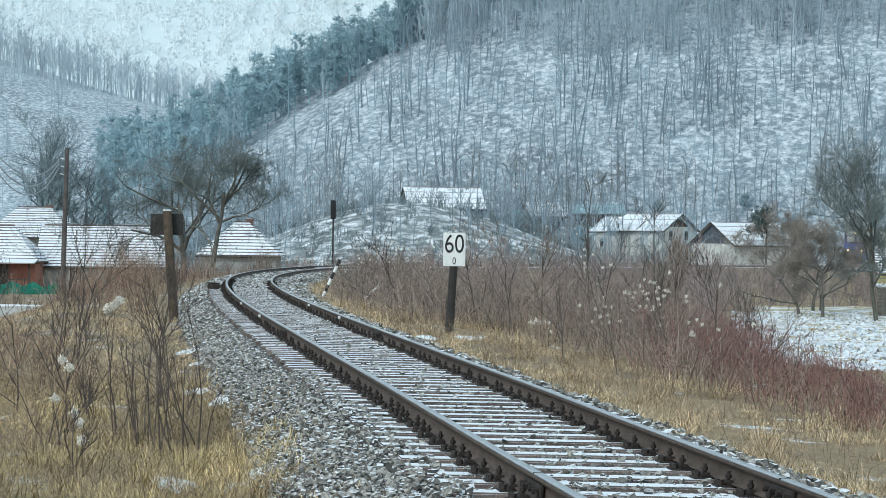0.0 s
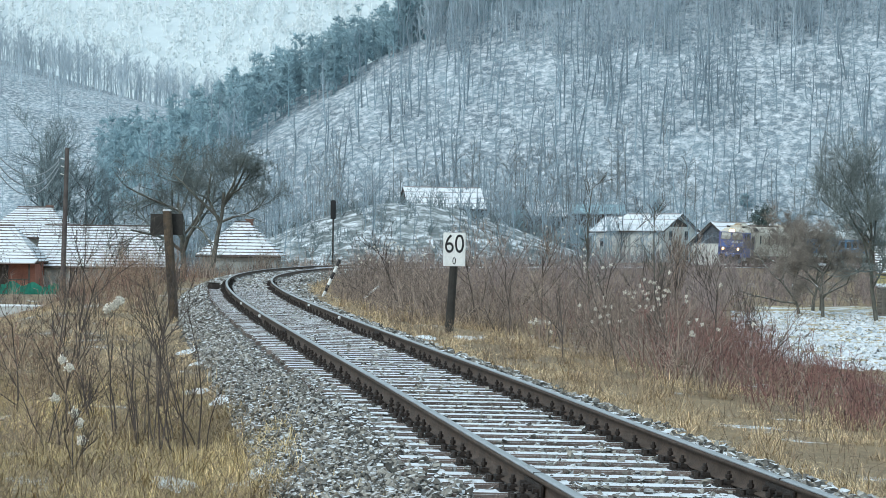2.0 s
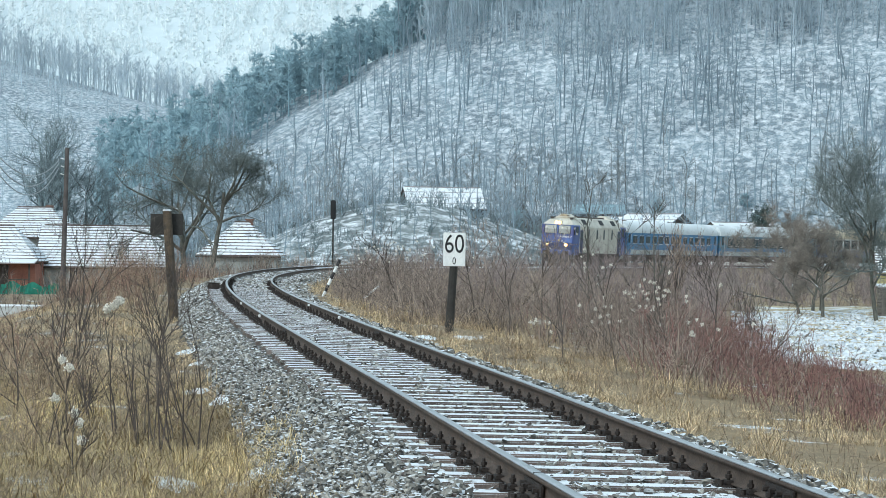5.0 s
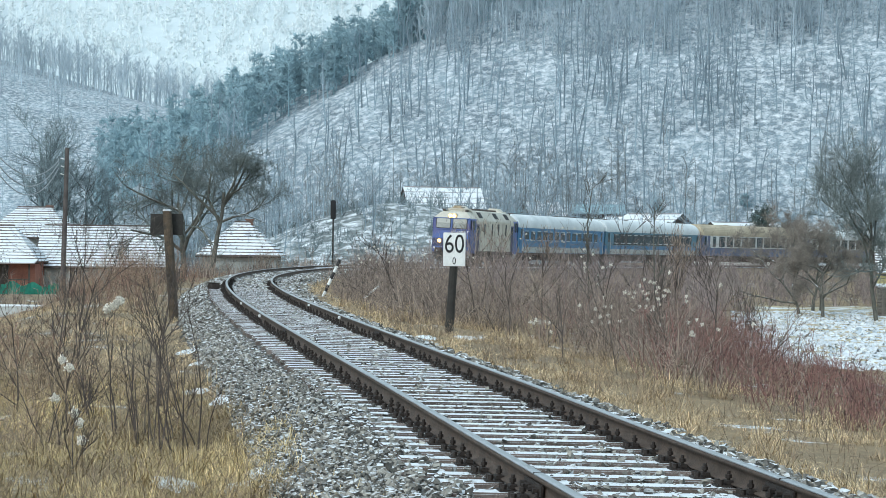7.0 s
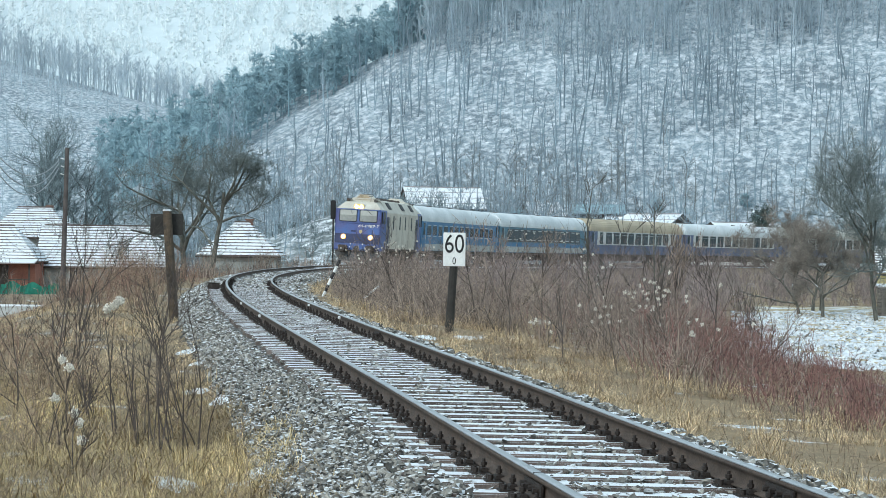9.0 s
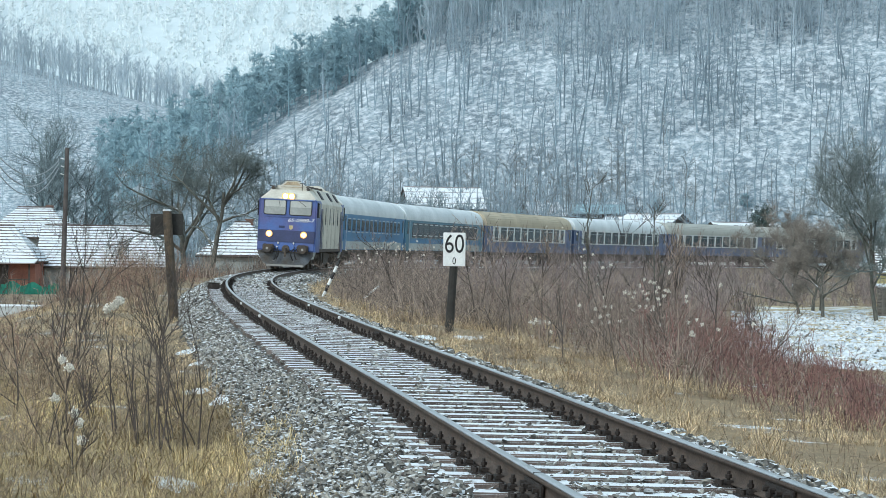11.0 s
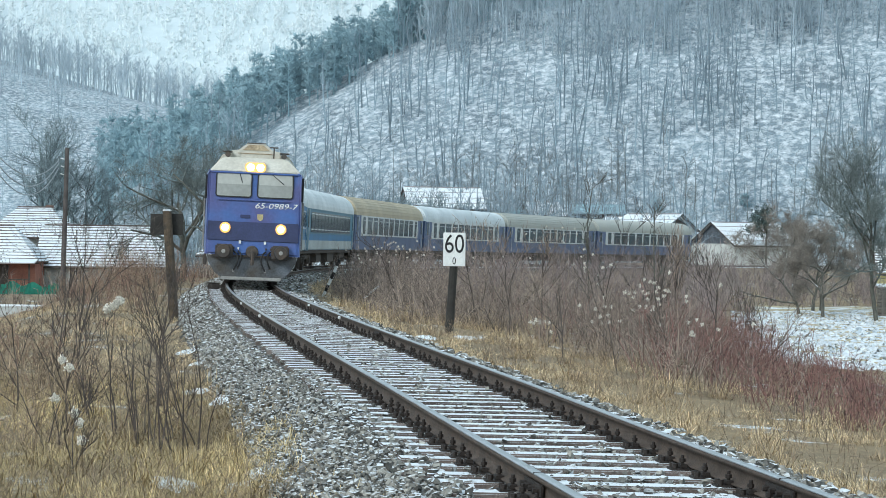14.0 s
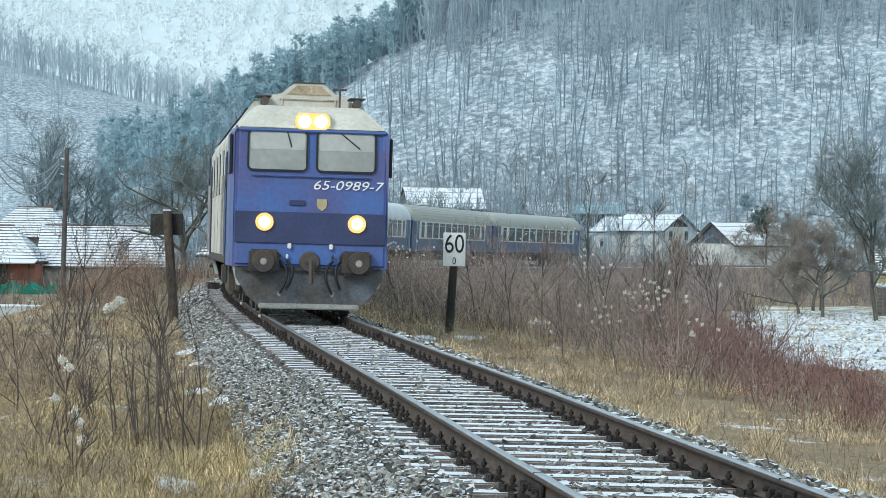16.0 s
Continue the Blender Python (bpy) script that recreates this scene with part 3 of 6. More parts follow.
def locomotive():
    loco = thing("locomotive", "blue and cream diesel locomotive with lit headlamps", "locomotive")
    H = 6.85
    # the cream body: a section with sloped roof shoulders
    sec = [(-1.48, 0.95), (1.48, 0.95), (1.48, 3.3), (1.42, 3.42), (1.02, 4.0), (0.7, 4.06), (-0.7, 4.06), (-1.02, 4.0), (-1.42, 3.42), (-1.48, 3.3)]
    body = part("body", prism(sec, "y", -H + 1.6, H - 1.6), M_CREAM, loco, "dirty cream-painted side walls and roof")
    for sign in (1, -1):
        cab_y = sign * H
        # cab: blue front with slightly raked screen, narrowing towards the nose
        bm = bmesh.new()
        rows = []
        for y, w, zt, sh in ((H - 1.59, 1.485, 3.43, 1.02), (H - 0.55, 1.47, 3.43, 1.0), (H - 0.12, 1.42, 3.43, 0.97)):
            rows.append([(-w, y, 0.9), (w, y, 0.9), (w, y, zt - 0.08), (w - 0.05, y, zt), (-w + 0.05, y, zt), (-w, y, zt - 0.08)])
        front = [(-1.4, H + 0.0, 0.9), (1.4, H + 0.0, 0.9), (1.4, H - 0.16, zt - 0.08), (1.35, H - 0.18, zt), (-1.35, H - 0.18, zt), (-1.4, H - 0.16, zt - 0.08)]
        rows.append(front)
        vs = [[bm.verts.new((p[0], sign * p[1], p[2])) for p in r] for r in rows]
        for a, b in zip(vs[:-1], vs[1:]):
            for i in range(6):
                bm.faces.new((a[i], a[(i + 1) % 6], b[(i + 1) % 6], b[i]))
        bm.faces.new(vs[-1])
        bm.faces.new(vs[0])
        bmesh.ops.recalc_face_normals(bm, faces=bm.faces)
        sharp = [e for e in bm.edges if e.verts[0] in vs[-1] and e.verts[1] in vs[-1]]
        bmesh.ops.bevel(bm, geom=sharp, offset=0.06, segments=3, affect="EDGES")
        cab = part("cab", bm, M_BLUE, loco, "blue-painted driving cab")
        # cream brow that slopes back to the roof
        bm = bmesh.new()
        lo = [(-1.4, H - 0.19, 3.425), (1.4, H - 0.19, 3.425), (1.47, H - 1.62, 3.425), (-1.47, H - 1.62, 3.425)]
        hi = [(-0.94, H - 0.62, 3.88), (0.94, H - 0.62, 3.88), (1.02, H - 1.62, 3.93), (-1.02, H - 1.62, 3.93)]
        a, b = [bm.verts.new((p[0], sign * p[1], p[2])) for p in lo], [bm.verts.new((p[0], sign * p[1], p[2])) for p in hi]
        for i in range(4):
            bm.faces.new((a[i], a[(i + 1) % 4], b[(i + 1) % 4], b[i]))
        bm.faces.new(a)
        bm.faces.new(b)
        bmesh.ops.recalc_face_normals(bm, faces=bm.faces)
        bmesh.ops.bevel(bm, geom=bm.edges[:], offset=0.04, segments=2, affect="EDGES")
        part("cab_roof", bm, M_CREAM, loco, "cream sloping cab brow")
        rake = Matrix.Rotation(sign * math.atan2(0.16, 2.45), 3, "X")

        def fy(z):
            return cab_y - sign * 0.16 * (z - 0.9) / 2.45
        for x in (-0.63, 0.63):
            w = part("windscreen", panel(x, fy(3.03) + sign * 0.004, 3.03, 1.05, 0.7, 0.08, 0.02, rake), M_GLASS, cab, "windscreen with pale sky reflection in its colour")
            part("sun_blind", panel(x, fy(3.2) + sign * 0.012, 3.2, 1.0, 0.3, 0.05, 0.012, rake), M_BLIND, w, "pale sun blind behind the glass")
            part("rubber_seal", panel(x, fy(3.03) + sign * 0.014, 3.03, 1.11, 0.76, 0.1, 0.035, rake, 0.035), M_BLACK, w, "black rubber window seal")
            bm = rod((x * 0.75, fy(3.42) + sign * 0.03, 3.42), (x * 1.0 - sign * 0.25, fy(3.1) + sign * 0.035, 3.1), 0.011, sides=6)
            part("wiper", bm, M_BLACK, w, "black wiper arm")
        # painted panels of the front
        part("dark_band", box(0, cab_y + sign * 0.0 - sign * 0.04, 1.62, 2.76, 0.03, 0.58, 0.012, turn=rake), M_NAVY, cab, "dark blue band between the lamps").location.y = sign * 0.01
        part("sill", box(0, fy(2.57) + sign * 0.02, 2.57, 2.2, 0.05, 0.04, 0.015, turn=rake), M_BLUE, cab)
        for x in (-0.846, 0.846):
            bm = rod((x, cab_y - sign * 0.09, 1.72), (x, cab_y + sign * 0.04, 1.72), 0.165, sides=20)
            hl = part("headlamp", bm, M_LAMPRIM if sign > 0 else M_BLACK, cab, "round headlamp housing")
            part("lens", rod((x, cab_y + sign * 0.03, 1.72), (x, cab_y + sign * 0.05, 1.72), 0.115, 0.1, sides=20), M_LAMPLOW if sign > 0 else M_GLASS, hl, "glowing warm lamp lens" if sign > 0 else "")
            buffer(loco, x + (0.02 if x > 0 else -0.02), cab_y - sign * 0.02, sign)
            part("buffer_box", box(x, cab_y + sign * 0.1, 1.0, 0.54, 0.24, 0.44, 0.04), M_SOOT, loco, "square dark buffer mounting")
            part("marker", box(x * 0.45, cab_y + sign * 0.03, 1.29, 0.07, 0.05, 0.1, 0.012), M_WHITE, cab, "small white bracket")
        bm = box(0, cab_y - sign * 0.32, 3.62, 0.66, 0.3, 0.3, 0.05)
        top = part("top_headlamp", bm, M_CREAM, loco, "roof headlamp housing")
        part("reflector", panel(0, cab_y - sign * 0.165, 3.58, 0.64, 0.3, 0.12, 0.02, Matrix.Identity(3)), M_LAMPRIM if sign > 0 else M_BLACK, top, "reflector plate glowing as the lamp's halo" if sign > 0 else "")
        for x in (-0.15, 0.15):
            part("lens", rod((x, cab_y - sign * 0.18, 3.58), (x, cab_y - sign * 0.14, 3.58), 0.125, 0.11, sides=20), M_LAMPHOT if sign > 0 else M_GLASS, top, "bright glowing lamp lens" if sign > 0 else "")
        # running number and crest
        me = text_mesh("65-0989-7", 0.235, 0.004, 0.22)
        num = put("running_number", me, M_WHITE, cab, "white painted running number")
        num.matrix_basis = Matrix.Translation((0, 0, 0)) @ Matrix.LocRotScale((-sign * 0.66, fy(2.41) + sign * 0.012, 2.41), Euler((radians(90) - (0.065 if sign > 0 else 0.065), 0, radians(180 if sign > 0 else 0))), (1.32, 1, 1))
        crest = [(-0.085, 0.1), (0.085, 0.1), (0.095, 0.02), (0.075, -0.06), (0.0, -0.115), (-0.075, -0.06), (-0.095, 0.02)]
        part("crest", prism([(p[0] - sign * 0.2, p[1] + 2.06) for p in crest], "y", fy(2.06) - 0.02, fy(2.06) + 0.02), M_CREST, cab, "small brass shield")
        part("grille", box(sign * 0.25, fy(2.08) + sign * 0.01, 2.08, 0.3, 0.03, 0.1, 0.008), M_NAVY, cab)
        # plough and coupling
        out = [(-1.36, 0.88), (1.36, 0.88), (1.34, 0.7), (1.12, 0.36), (0.92, 0.2), (-0.92, 0.2), (-1.12, 0.36), (-1.34, 0.7)]
        part("snow_plough", prism(out, "y", cab_y - sign * 0.12 - 0.03, cab_y - sign * 0.12 + 0.06), M_PLOUGH, loco, "grey snow plough plate")
        part("plough_edge", box(-sign * 0.0, cab_y + sign * 0.0, 0.19, 1.84, 0.16, 0.1, 0.02), M_BUMPER, loco, "pale worn plough edge")
        for x in (-1.36, 1.36):
            part("step", prism([(x - 0.03, 0.9), (x + 0.03, 0.9), (x * 0.93 + 0.03, 0.55), (x * 0.93 - 0.03, 0.55)], "y", cab_y - sign * 0.9, cab_y - sign * 0.1), M_PALE, loco, "pale step plate")
        bm = rod((0, cab_y, 1.0), (0, cab_y + sign * 0.3, 1.0), 0.06, sides=8)
        rod((0, cab_y - sign * 0.02, 1.0), (0, cab_y + sign * 0.06, 1.0), 0.2, 0.17, sides=18, bm=bm)
        rod((0, cab_y + sign * 0.3, 1.02), (0, cab_y + sign * 0.34, 0.6), 0.035, sides=8, bm=bm)
        rod((-0.05, cab_y + sign * 0.3, 0.98), (-0.05, cab_y + sign * 0.3, 0.62), 0.02, sides=6, bm=bm)
        part("coupling", bm, M_GRIME, loco, "screw coupling and hook")
        for k, x in enumerate((-0.56, -0.42, 0.42, 0.56)):
            w = np.linspace(0, 1, 7)
            P = np.stack([x + 0.1 * np.sin(w * 3.1) * (1 if x < 0 else -1) * (1 + 0.4 * (k % 2)), cab_y + sign * (0.05 + 0.16 * np.sin(w * 2.6)), 1.02 - (0.5 + 0.1 * (k % 2)) * w ** 1.3], -1)
            v, f = tube(P, 0.026, 8)
            hose = put("brake_hose", mesh_from("brake_hose", v, [f]), M_BLACK, loco, "black brake hose")
            part("hose_head", box(*P[-1], 0.06, 0.05, 0.09, 0.015), M_BUMPER if k % 2 else M_SOOT, hose, "metal hose coupling")
            part("hose_cock", box(x, cab_y + sign * 0.05, 1.1, 0.05, 0.06, 0.08, 0.012), M_WHITE if k == 2 else M_SOOT, hose)
        part("lamp_bracket_bar", box(0, cab_y + sign * 0.012, 0.86, 2.5, 0.03, 0.06, 0.01), M_SOOT, loco, "dark lower edge of the cab")
        # horn and rail round the brow
        for x in (-0.86, 0.86):
            part("horn", rod((x, cab_y - sign * 1.3, 3.97), (x, cab_y - sign * 0.8, 3.97), 0.06, 0.085, sides=14), M_GRIME, loco, "round dark horn")
            part("horn_shelf", box(x * 1.02, cab_y - sign * 1.2, 4.07, 0.3, 0.7, 0.025, 0.006), M_GRIME, loco, "thin dark plate over the horn")
        bm = rod((-sign * 0.55, cab_y - sign * 1.0, 3.9), (-sign * 0.55, cab_y - sign * 1.0, 4.24), 0.02, sides=8)
        rod((-sign * 0.68, cab_y - sign * 1.0, 4.24), (-sign * 0.42, cab_y - sign * 1.0, 4.24), 0.02, sides=8, bm=bm)
        part("aerial", bm, M_GRIME, loco, "small roof aerial")
        # cab side windows, door and rails
        for side in (-1, 1):
            w = part("cab_window", box(side * 1.478, cab_y - sign * 0.95, 2.95, 0.02, 0.6, 0.72, 0.009), M_COACHGLASS, cab, "dark cab side window")
            part("mirror", box(side * 1.47, cab_y - sign * 0.3, 2.95, 0.06, 0.06, 0.75, 0.02), M_BLACK, cab, "tall black rear mirror")
            d = part("cab_door", box(side * 1.487, cab_y - sign * 2.05, 2.05, 0.03, 0.7, 2.0, 0.012), M_NAVY, loco, "dark cab door")
            part("door_window", box(side * 1.505, cab_y - sign * 2.05, 2.65, 0.012, 0.45, 0.6, 0.004), M_COACHGLASS, d)
            for e in (-0.45, 0.45):
                part("handrail", rod((side * 1.54, cab_y - sign * (2.05 + e), 1.1), (side * 1.54, cab_y - sign * (2.05 + e), 2.6), 0.016, sides=6), M_BUMPER, loco, "steel handrail")
    # engine-room sides: slit windows, grilles, underframe
    for side in (-1, 1):
        for y in (3.0, 0.9, -0.9, -3.0):
            part("slit_window", box(side * 1.483, y, 2.72, 0.02, 0.3, 0.85, 0.008), M_COACHGLASS, loco, "narrow upright engine-room window")
        for y in (4.2, 2.0, 0.0, -2.0, -4.2):
            part("panel_seam", box(side * 1.481, y, 2.1, 0.006, 0.025, 2.2, 0.001), M_GRIME, loco, "thin dark panel seam")
        for y in (3.7, -0.6, -3.7):
            part("roof_hatch", box(side * 1.235, y, 3.735, 0.5, 0.95, 0.03, 0.01, turn=Matrix.Rotation(side * 0.97, 3, "Y")), M_BLACK, loco, "black roof hatch")
        part("side_sill", box(side * 1.47, 0, 1.0, 0.06, 10.4, 0.16, 0.02), M_GRIME, loco)
        part("lifting_bracket", box(side * 1.46, 4.3, 0.72, 0.1, 0.5, 0.36, 0.02), M_GRIME, loco)
    # exhaust hood and fans on the roof
    hood = [(-0.76, 3.92), (0.76, 3.92), (0.76, 4.12), (0.52, 4.16), (0.28, 4.36), (-0.28, 4.36), (-0.52, 4.16), (-0.76, 4.12)]
    part("exhaust_hood", prism(hood, "y", 4.2, 5.4), M_CREAM, loco, "cream trapezoid exhaust hood")
    rust = mat("rusty_grille", (0.42, 0.34, 0.23), 0.7, 0.35, 4.0, 30.0, second=(0.26, 0.2, 0.13))
    part("hood_grille", prism([(-0.42, 4.15), (0.42, 4.15), (0.23, 4.32), (-0.23, 4.32)], "y", 5.38, 5.42), rust, loco, "rust-stained grille in the hood")
    part("hood_cap", box(0, 4.8, 4.372, 0.6, 1.24, 0.025, 0.008), M_GRIME, loco, "sooty edge of the hood")
    part("hood_seam", box(0, 5.41, 4.05, 1.1, 0.03, 0.025, 0.006), rust, loco, "rusty seam")
    for x in (-0.5, 0.5):
        part("hood_rib", box(x, 5.42, 4.02, 0.03, 0.04, 0.16, 0.008), M_CREAM, loco)
    part("exhaust_hood", prism(hood, "y", -5.4, -4.2), M_CREAM, loco, "cream trapezoid exhaust hood")
    for y in (3.0, 1.1, -1.1, -3.0):
        bm = rod((0, y, 4.04), (0, y, 4.2), 0.62, 0.58, sides=24)
        part("roof_fan", bm, M_GRIME, loco, "round dark roof fan cowl")
    part("fuel_tank", box(0, 0, 0.6, 2.5, 2.2, 0.7, 0.08), M_GRIME, loco, "grimy underfloor fuel tank")
    wheels = bogie(loco, 3.9, (-1.75, 0.0, 1.75), 0.55) + bogie(loco, -3.9, (-1.75, 0.0, 1.75), 0.55)
    return loco, wheels


def coach(kind, label, body_m, low_m, roof_m, ribs, half=11.85):
    """A passenger coach: kind 'framed' has one white band round its tall windows, 'dashed' a dark glazed strip, 'spaced' single small windows."""
    c = thing("passenger_coach", label, "railway coach", "coaches of the train")
    H = half
    part("underframe", box(0, 0, 0.95, 2.6, 2 * H - 0.2, 0.2, 0.03), M_GRIME, c, "dark underframe")
    part("lower_wall", box(0, 0, 1.42, 2.8, 2 * H, 0.8, 0.04), low_m, c)
    bm = prism([(-1.41, 1.8), (1.41, 1.8), (1.41, 3.02), (-1.41, 3.02)], "y", -H, H)
    part("upper_wall", bm, body_m, c)
    sec = [(1.43 * math.cos(a) ** 0.7 if abs(math.cos(a)) > 1e-6 else 0.0, 3.0 + 1.05 * math.sin(a)) for a in np.linspace(0, math.pi / 2, 9)]
    sec = sec + [(-x, z) for x, z in sec[-2::-1]]
    roof = part("roof", prism(sec, "y", -H + 0.25, H - 0.25), roof_m, c, "rounded coach roof")
    for sign in (-1, 1):
        end = prism([(x * 0.96, 3.0 + (z - 3.0) * 0.9) for x, z in sec], "y", sign * H - 0.26 if sign > 0 else -H, sign * H if sign > 0 else -H + 0.26)
        part("roof_end", end, roof_m, c)
    if ribs:
        for x, z in sec[1:-1:1]:
            part("roof_rib", rod((x, -H + 0.3, z), (x, H - 0.3, z), 0.02, sides=5), roof_m, roof)
    for y in (-8.0, -3.0, 3.0, 8.0):
        part("roof_vent", box(0.35, y, 4.06, 0.3, 0.5, 0.1, 0.03), M_GRIME, roof, "small dark roof vent")
    for side in (-1, 1):
        if kind == "framed":
            lo, hi = -9.7, 10.0
            n = 11
            band = part("window_band", box(side * 1.412, (lo + hi) / 2, 2.42, 0.03, hi - lo, 1.18, 0.012), M_WFRAME, c, "white painted band round the windows")
            step = (hi - lo) / n
            for i in range(n):
                y = lo + step * (i + 0.5)
                wide = 1.4 if 0 < i < n - 1 else 0.75
                part("window", box(side * 1.432, y, 2.42, 0.016, wide, 1.0, 0.006), M_COACHGLASS, band, "dark glass window")
                part("window_bar", box(side * 1.444, y, 2.72, 0.012, wide, 0.02, 0.003), M_WFRAME, band)
        else:
            n = 13
            strip = part("window_strip", box(side * 1.41, 0.2, 2.36, 0.022, 19.5, 0.98, 0.009), body_m if kind == "spaced" else M_COACHGLASS, c, "blue band round the windows" if kind == "spaced" else "dark glazed window strip")
            for i in range(n):
                y = -8.9 + 1.52 * i
                for z in (2.76, 2.02):
                    part("window_trim", box(side * 1.426, y, z, 0.02, 0.85, 0.05, 0.006), M_WFRAME, strip, "short white window trim")
                part("window", box(side * 1.424, y, 2.4, 0.012, 1.0, 0.62, 0.005), M_COACHGLASS, strip, "dark glass window")
            part("pale_band", box(side * 1.405, 0, 1.27, 0.02, 2 * H - 0.2, 0.44, 0.008), M_PALE, c, "pale grey band along the lower wall")
        for y in (-H + 0.75, H - 0.75):
            d = part("door", box(side * 1.412, y, 2.0, 0.025, 0.78, 2.0, 0.01), body_m, c)
            part("door_window", box(side * 1.428, y, 2.5, 0.012, 0.4, 0.8, 0.004), M_COACHGLASS, d)
            part("door_edge", box(side * 1.426, y - 0.4, 2.0, 0.016, 0.05, 1.95, 0.004), M_WFRAME, d)
        part("step", box(side * 1.3, H - 0.75, 0.7, 0.2, 0.8, 0.06, 0.01), M_GRIME, c)
        part("step", box(side * 1.3, -H + 0.75, 0.7, 0.2, 0.8, 0.06, 0.01), M_GRIME, c)
    for sign in (-1, 1):
        bm = box(0, sign * (H + 0.12), 2.15, 1.3, 0.28, 2.2, 0.06)
        part("gangway", bm, M_BLACK, c, "black rubber gangway")
        for x in (-0.87, 0.87):
            buffer(c, x, sign * (H - 0.15), sign)
    part("equipment_box", box(0, -2.2, 0.62, 2.3, 3.2, 0.5, 0.05), M_GRIME, c, "underfloor equipment box")
    part("equipment_box", box(0, 3.0, 0.6, 2.2, 2.2, 0.45, 0.05), M_GRIME, c, "underfloor equipment box")
    wheels = bogie(c, 8.6, (-1.25, 1.25), 0.46) + bogie(c, -8.6, (-1.25, 1.25), 0.46)
    return c, wheels


TRAIN = [(locomotive(), 6.9, 3.9)]
for i, spec in enumerate((("spaced", "blue coach with white-dashed windows and pale lower edge", M_COACHBLUE, M_COACHBLUE, M_ROOFSNOW, False),
                          ("dashed", "teal-blue coach with dark glazing and frosted roof", M_TEAL, M_COACHBLUE, M_ROOFSNOW, False),
                          ("framed", "dark blue coach with beige ribbed roof", M_COACHDARK, M_COACHDARK, M_ROOFBEIGE, True),
                          ("framed", "dark blue coach with pale grey roof", M_COACHDARK, M_COACHDARK, M_ROOFSNOW, False),
                          ("framed", "dark blue coach with grey ribbed roof", M_COACHDARK, M_COACHDARK, M_ROOFGREY, True),
                          ("framed", "dark blue last coach with dull grey roof", M_COACHDARK, M_COACHDARK, M_ROOFGREY, False))):
    TRAIN.append((coach(*spec, half=11.4 if i == 0 else 11.85), 25.6 if i == 0 else 37.25 + 24.35 * (i - 0.5), 8.6))


def nose_at(t):
    """How far along the line the train's nose is at t seconds."""
    return 42.62 + 14.0842 * (16 - t) + 0.0113 * (16 - t) ** 2 + 1.3 * (max(0.0, 3 - t) / 3) ** 2


def vehicle_pose(s, half):
    a, b = Vector(on_line(s - half).tolist()), Vector(on_line(s + half).tolist())
    fwd = (a - b).normalized()
    mid = line_frame(s)
    up = Vector((mid[0][2], mid[1][2], mid[2][2]))
    right = fwd.cross(up).normalized()
    up = right.cross(fwd)
    o = (a + b) / 2
    return Matrix(((right.x, fwd.x, up.x, o.x), (right.y, fwd.y, up.y, o.y), (right.z, fwd.z, up.z, o.z), (0, 0, 0, 1)))


def motions():
    for (ob, wheels), back, half in TRAIN:
        walk(ob, [(k * 0.5, vehicle_pose(nose_at(k * 0.5) + back, half)) for k in range(33)])
        for w in wheels:
            r = w["radius"]
            x, y, z = w.location
            walk(w, [(k / 30, Matrix.Translation((x, y, z)) @ Matrix.Rotation(-(nose_at(0) - nose_at(k / 30)) / r, 4, "X")) for k in range(481)])

# ---- woods, thickets and grass ----
def unit(v):
    return v / (np.linalg.norm(v, axis=-1, keepdims=True) + 1e-9)


def along(P, Q, t):
    return P + (Q - P) * t[:, None]


def bare_woods(x, y, h, r, branches=12, twigs=2, spread=0.2, first=0.35, lean=0.04, wide=1.0):
    """Many leafless trees at once: a bent tapering trunk, rising branches and twigs."""
    n = len(x)
    B = np.stack([x, y, height(x, y) - 0.2], -1)
    tip = B + np.stack([rng.normal(0, lean, n) * h, rng.normal(0, lean, n) * h, h], -1)
    a = along(B, tip, np.full(n, 0.4)) + rng.normal(0, 0.012, (n, 3)) * h[:, None]
    b = along(B, tip, np.full(n, 0.72)) + rng.normal(0, 0.015, (n, 3)) * h[:, None]
    out = [sticks(B, a, r, r * 0.75), sticks(a, b, r * 0.75, r * 0.45), sticks(b, tip, r * 0.45, r * 0.08)]
    k = np.repeat(np.arange(n), branches)
    t = rng.uniform(first, 0.97, len(k))
    P = np.where((t < 0.4)[:, None], along(B[k], a[k], t / 0.4), np.where((t < 0.72)[:, None], along(a[k], b[k], (t - 0.4) / 0.32), along(b[k], tip[k], (t - 0.72) / 0.28)))
    w = rng.uniform(0, 6.28, len(k))
    D = unit(np.stack([np.cos(w), np.sin(w), rng.uniform(0.5, 1.7, len(k))], -1))
    ln = h[k] * spread * rng.uniform(0.4, 1.1, len(k)) * (1.15 - 0.6 * t)
    Q = P + D * ln[:, None]
    rb = r[k] * 0.3 * wide
    out.append(sticks(P, Q, rb, rb * 0.25))
    if twigs:
        j = np.repeat(np.arange(len(k)), twigs)
        S = along(P[j], Q[j], rng.uniform(0.3, 1.0, len(j)))
        E = S + unit(D[j] + rng.normal(0, 0.6, (len(j), 3)) + [0, 0, 0.3]) * (ln[j] * rng.uniform(0.3, 0.7, len(j)))[:, None]
        out.append(spikes(S, E, rb[j] * 0.6))
    return out


def fan_places(n, u_lo, u_hi, d_lo, d_hi):
    d = np.sqrt(rng.uniform(d_lo ** 2, d_hi ** 2, n))
    return rng.uniform(u_lo, u_hi, n) * d, d


def woods(name, label, pieces, material):
    V, F = merged(pieces)
    return tagged(put(name, mesh_from(name, V, F), material), label, "woodland", kind="stuff")


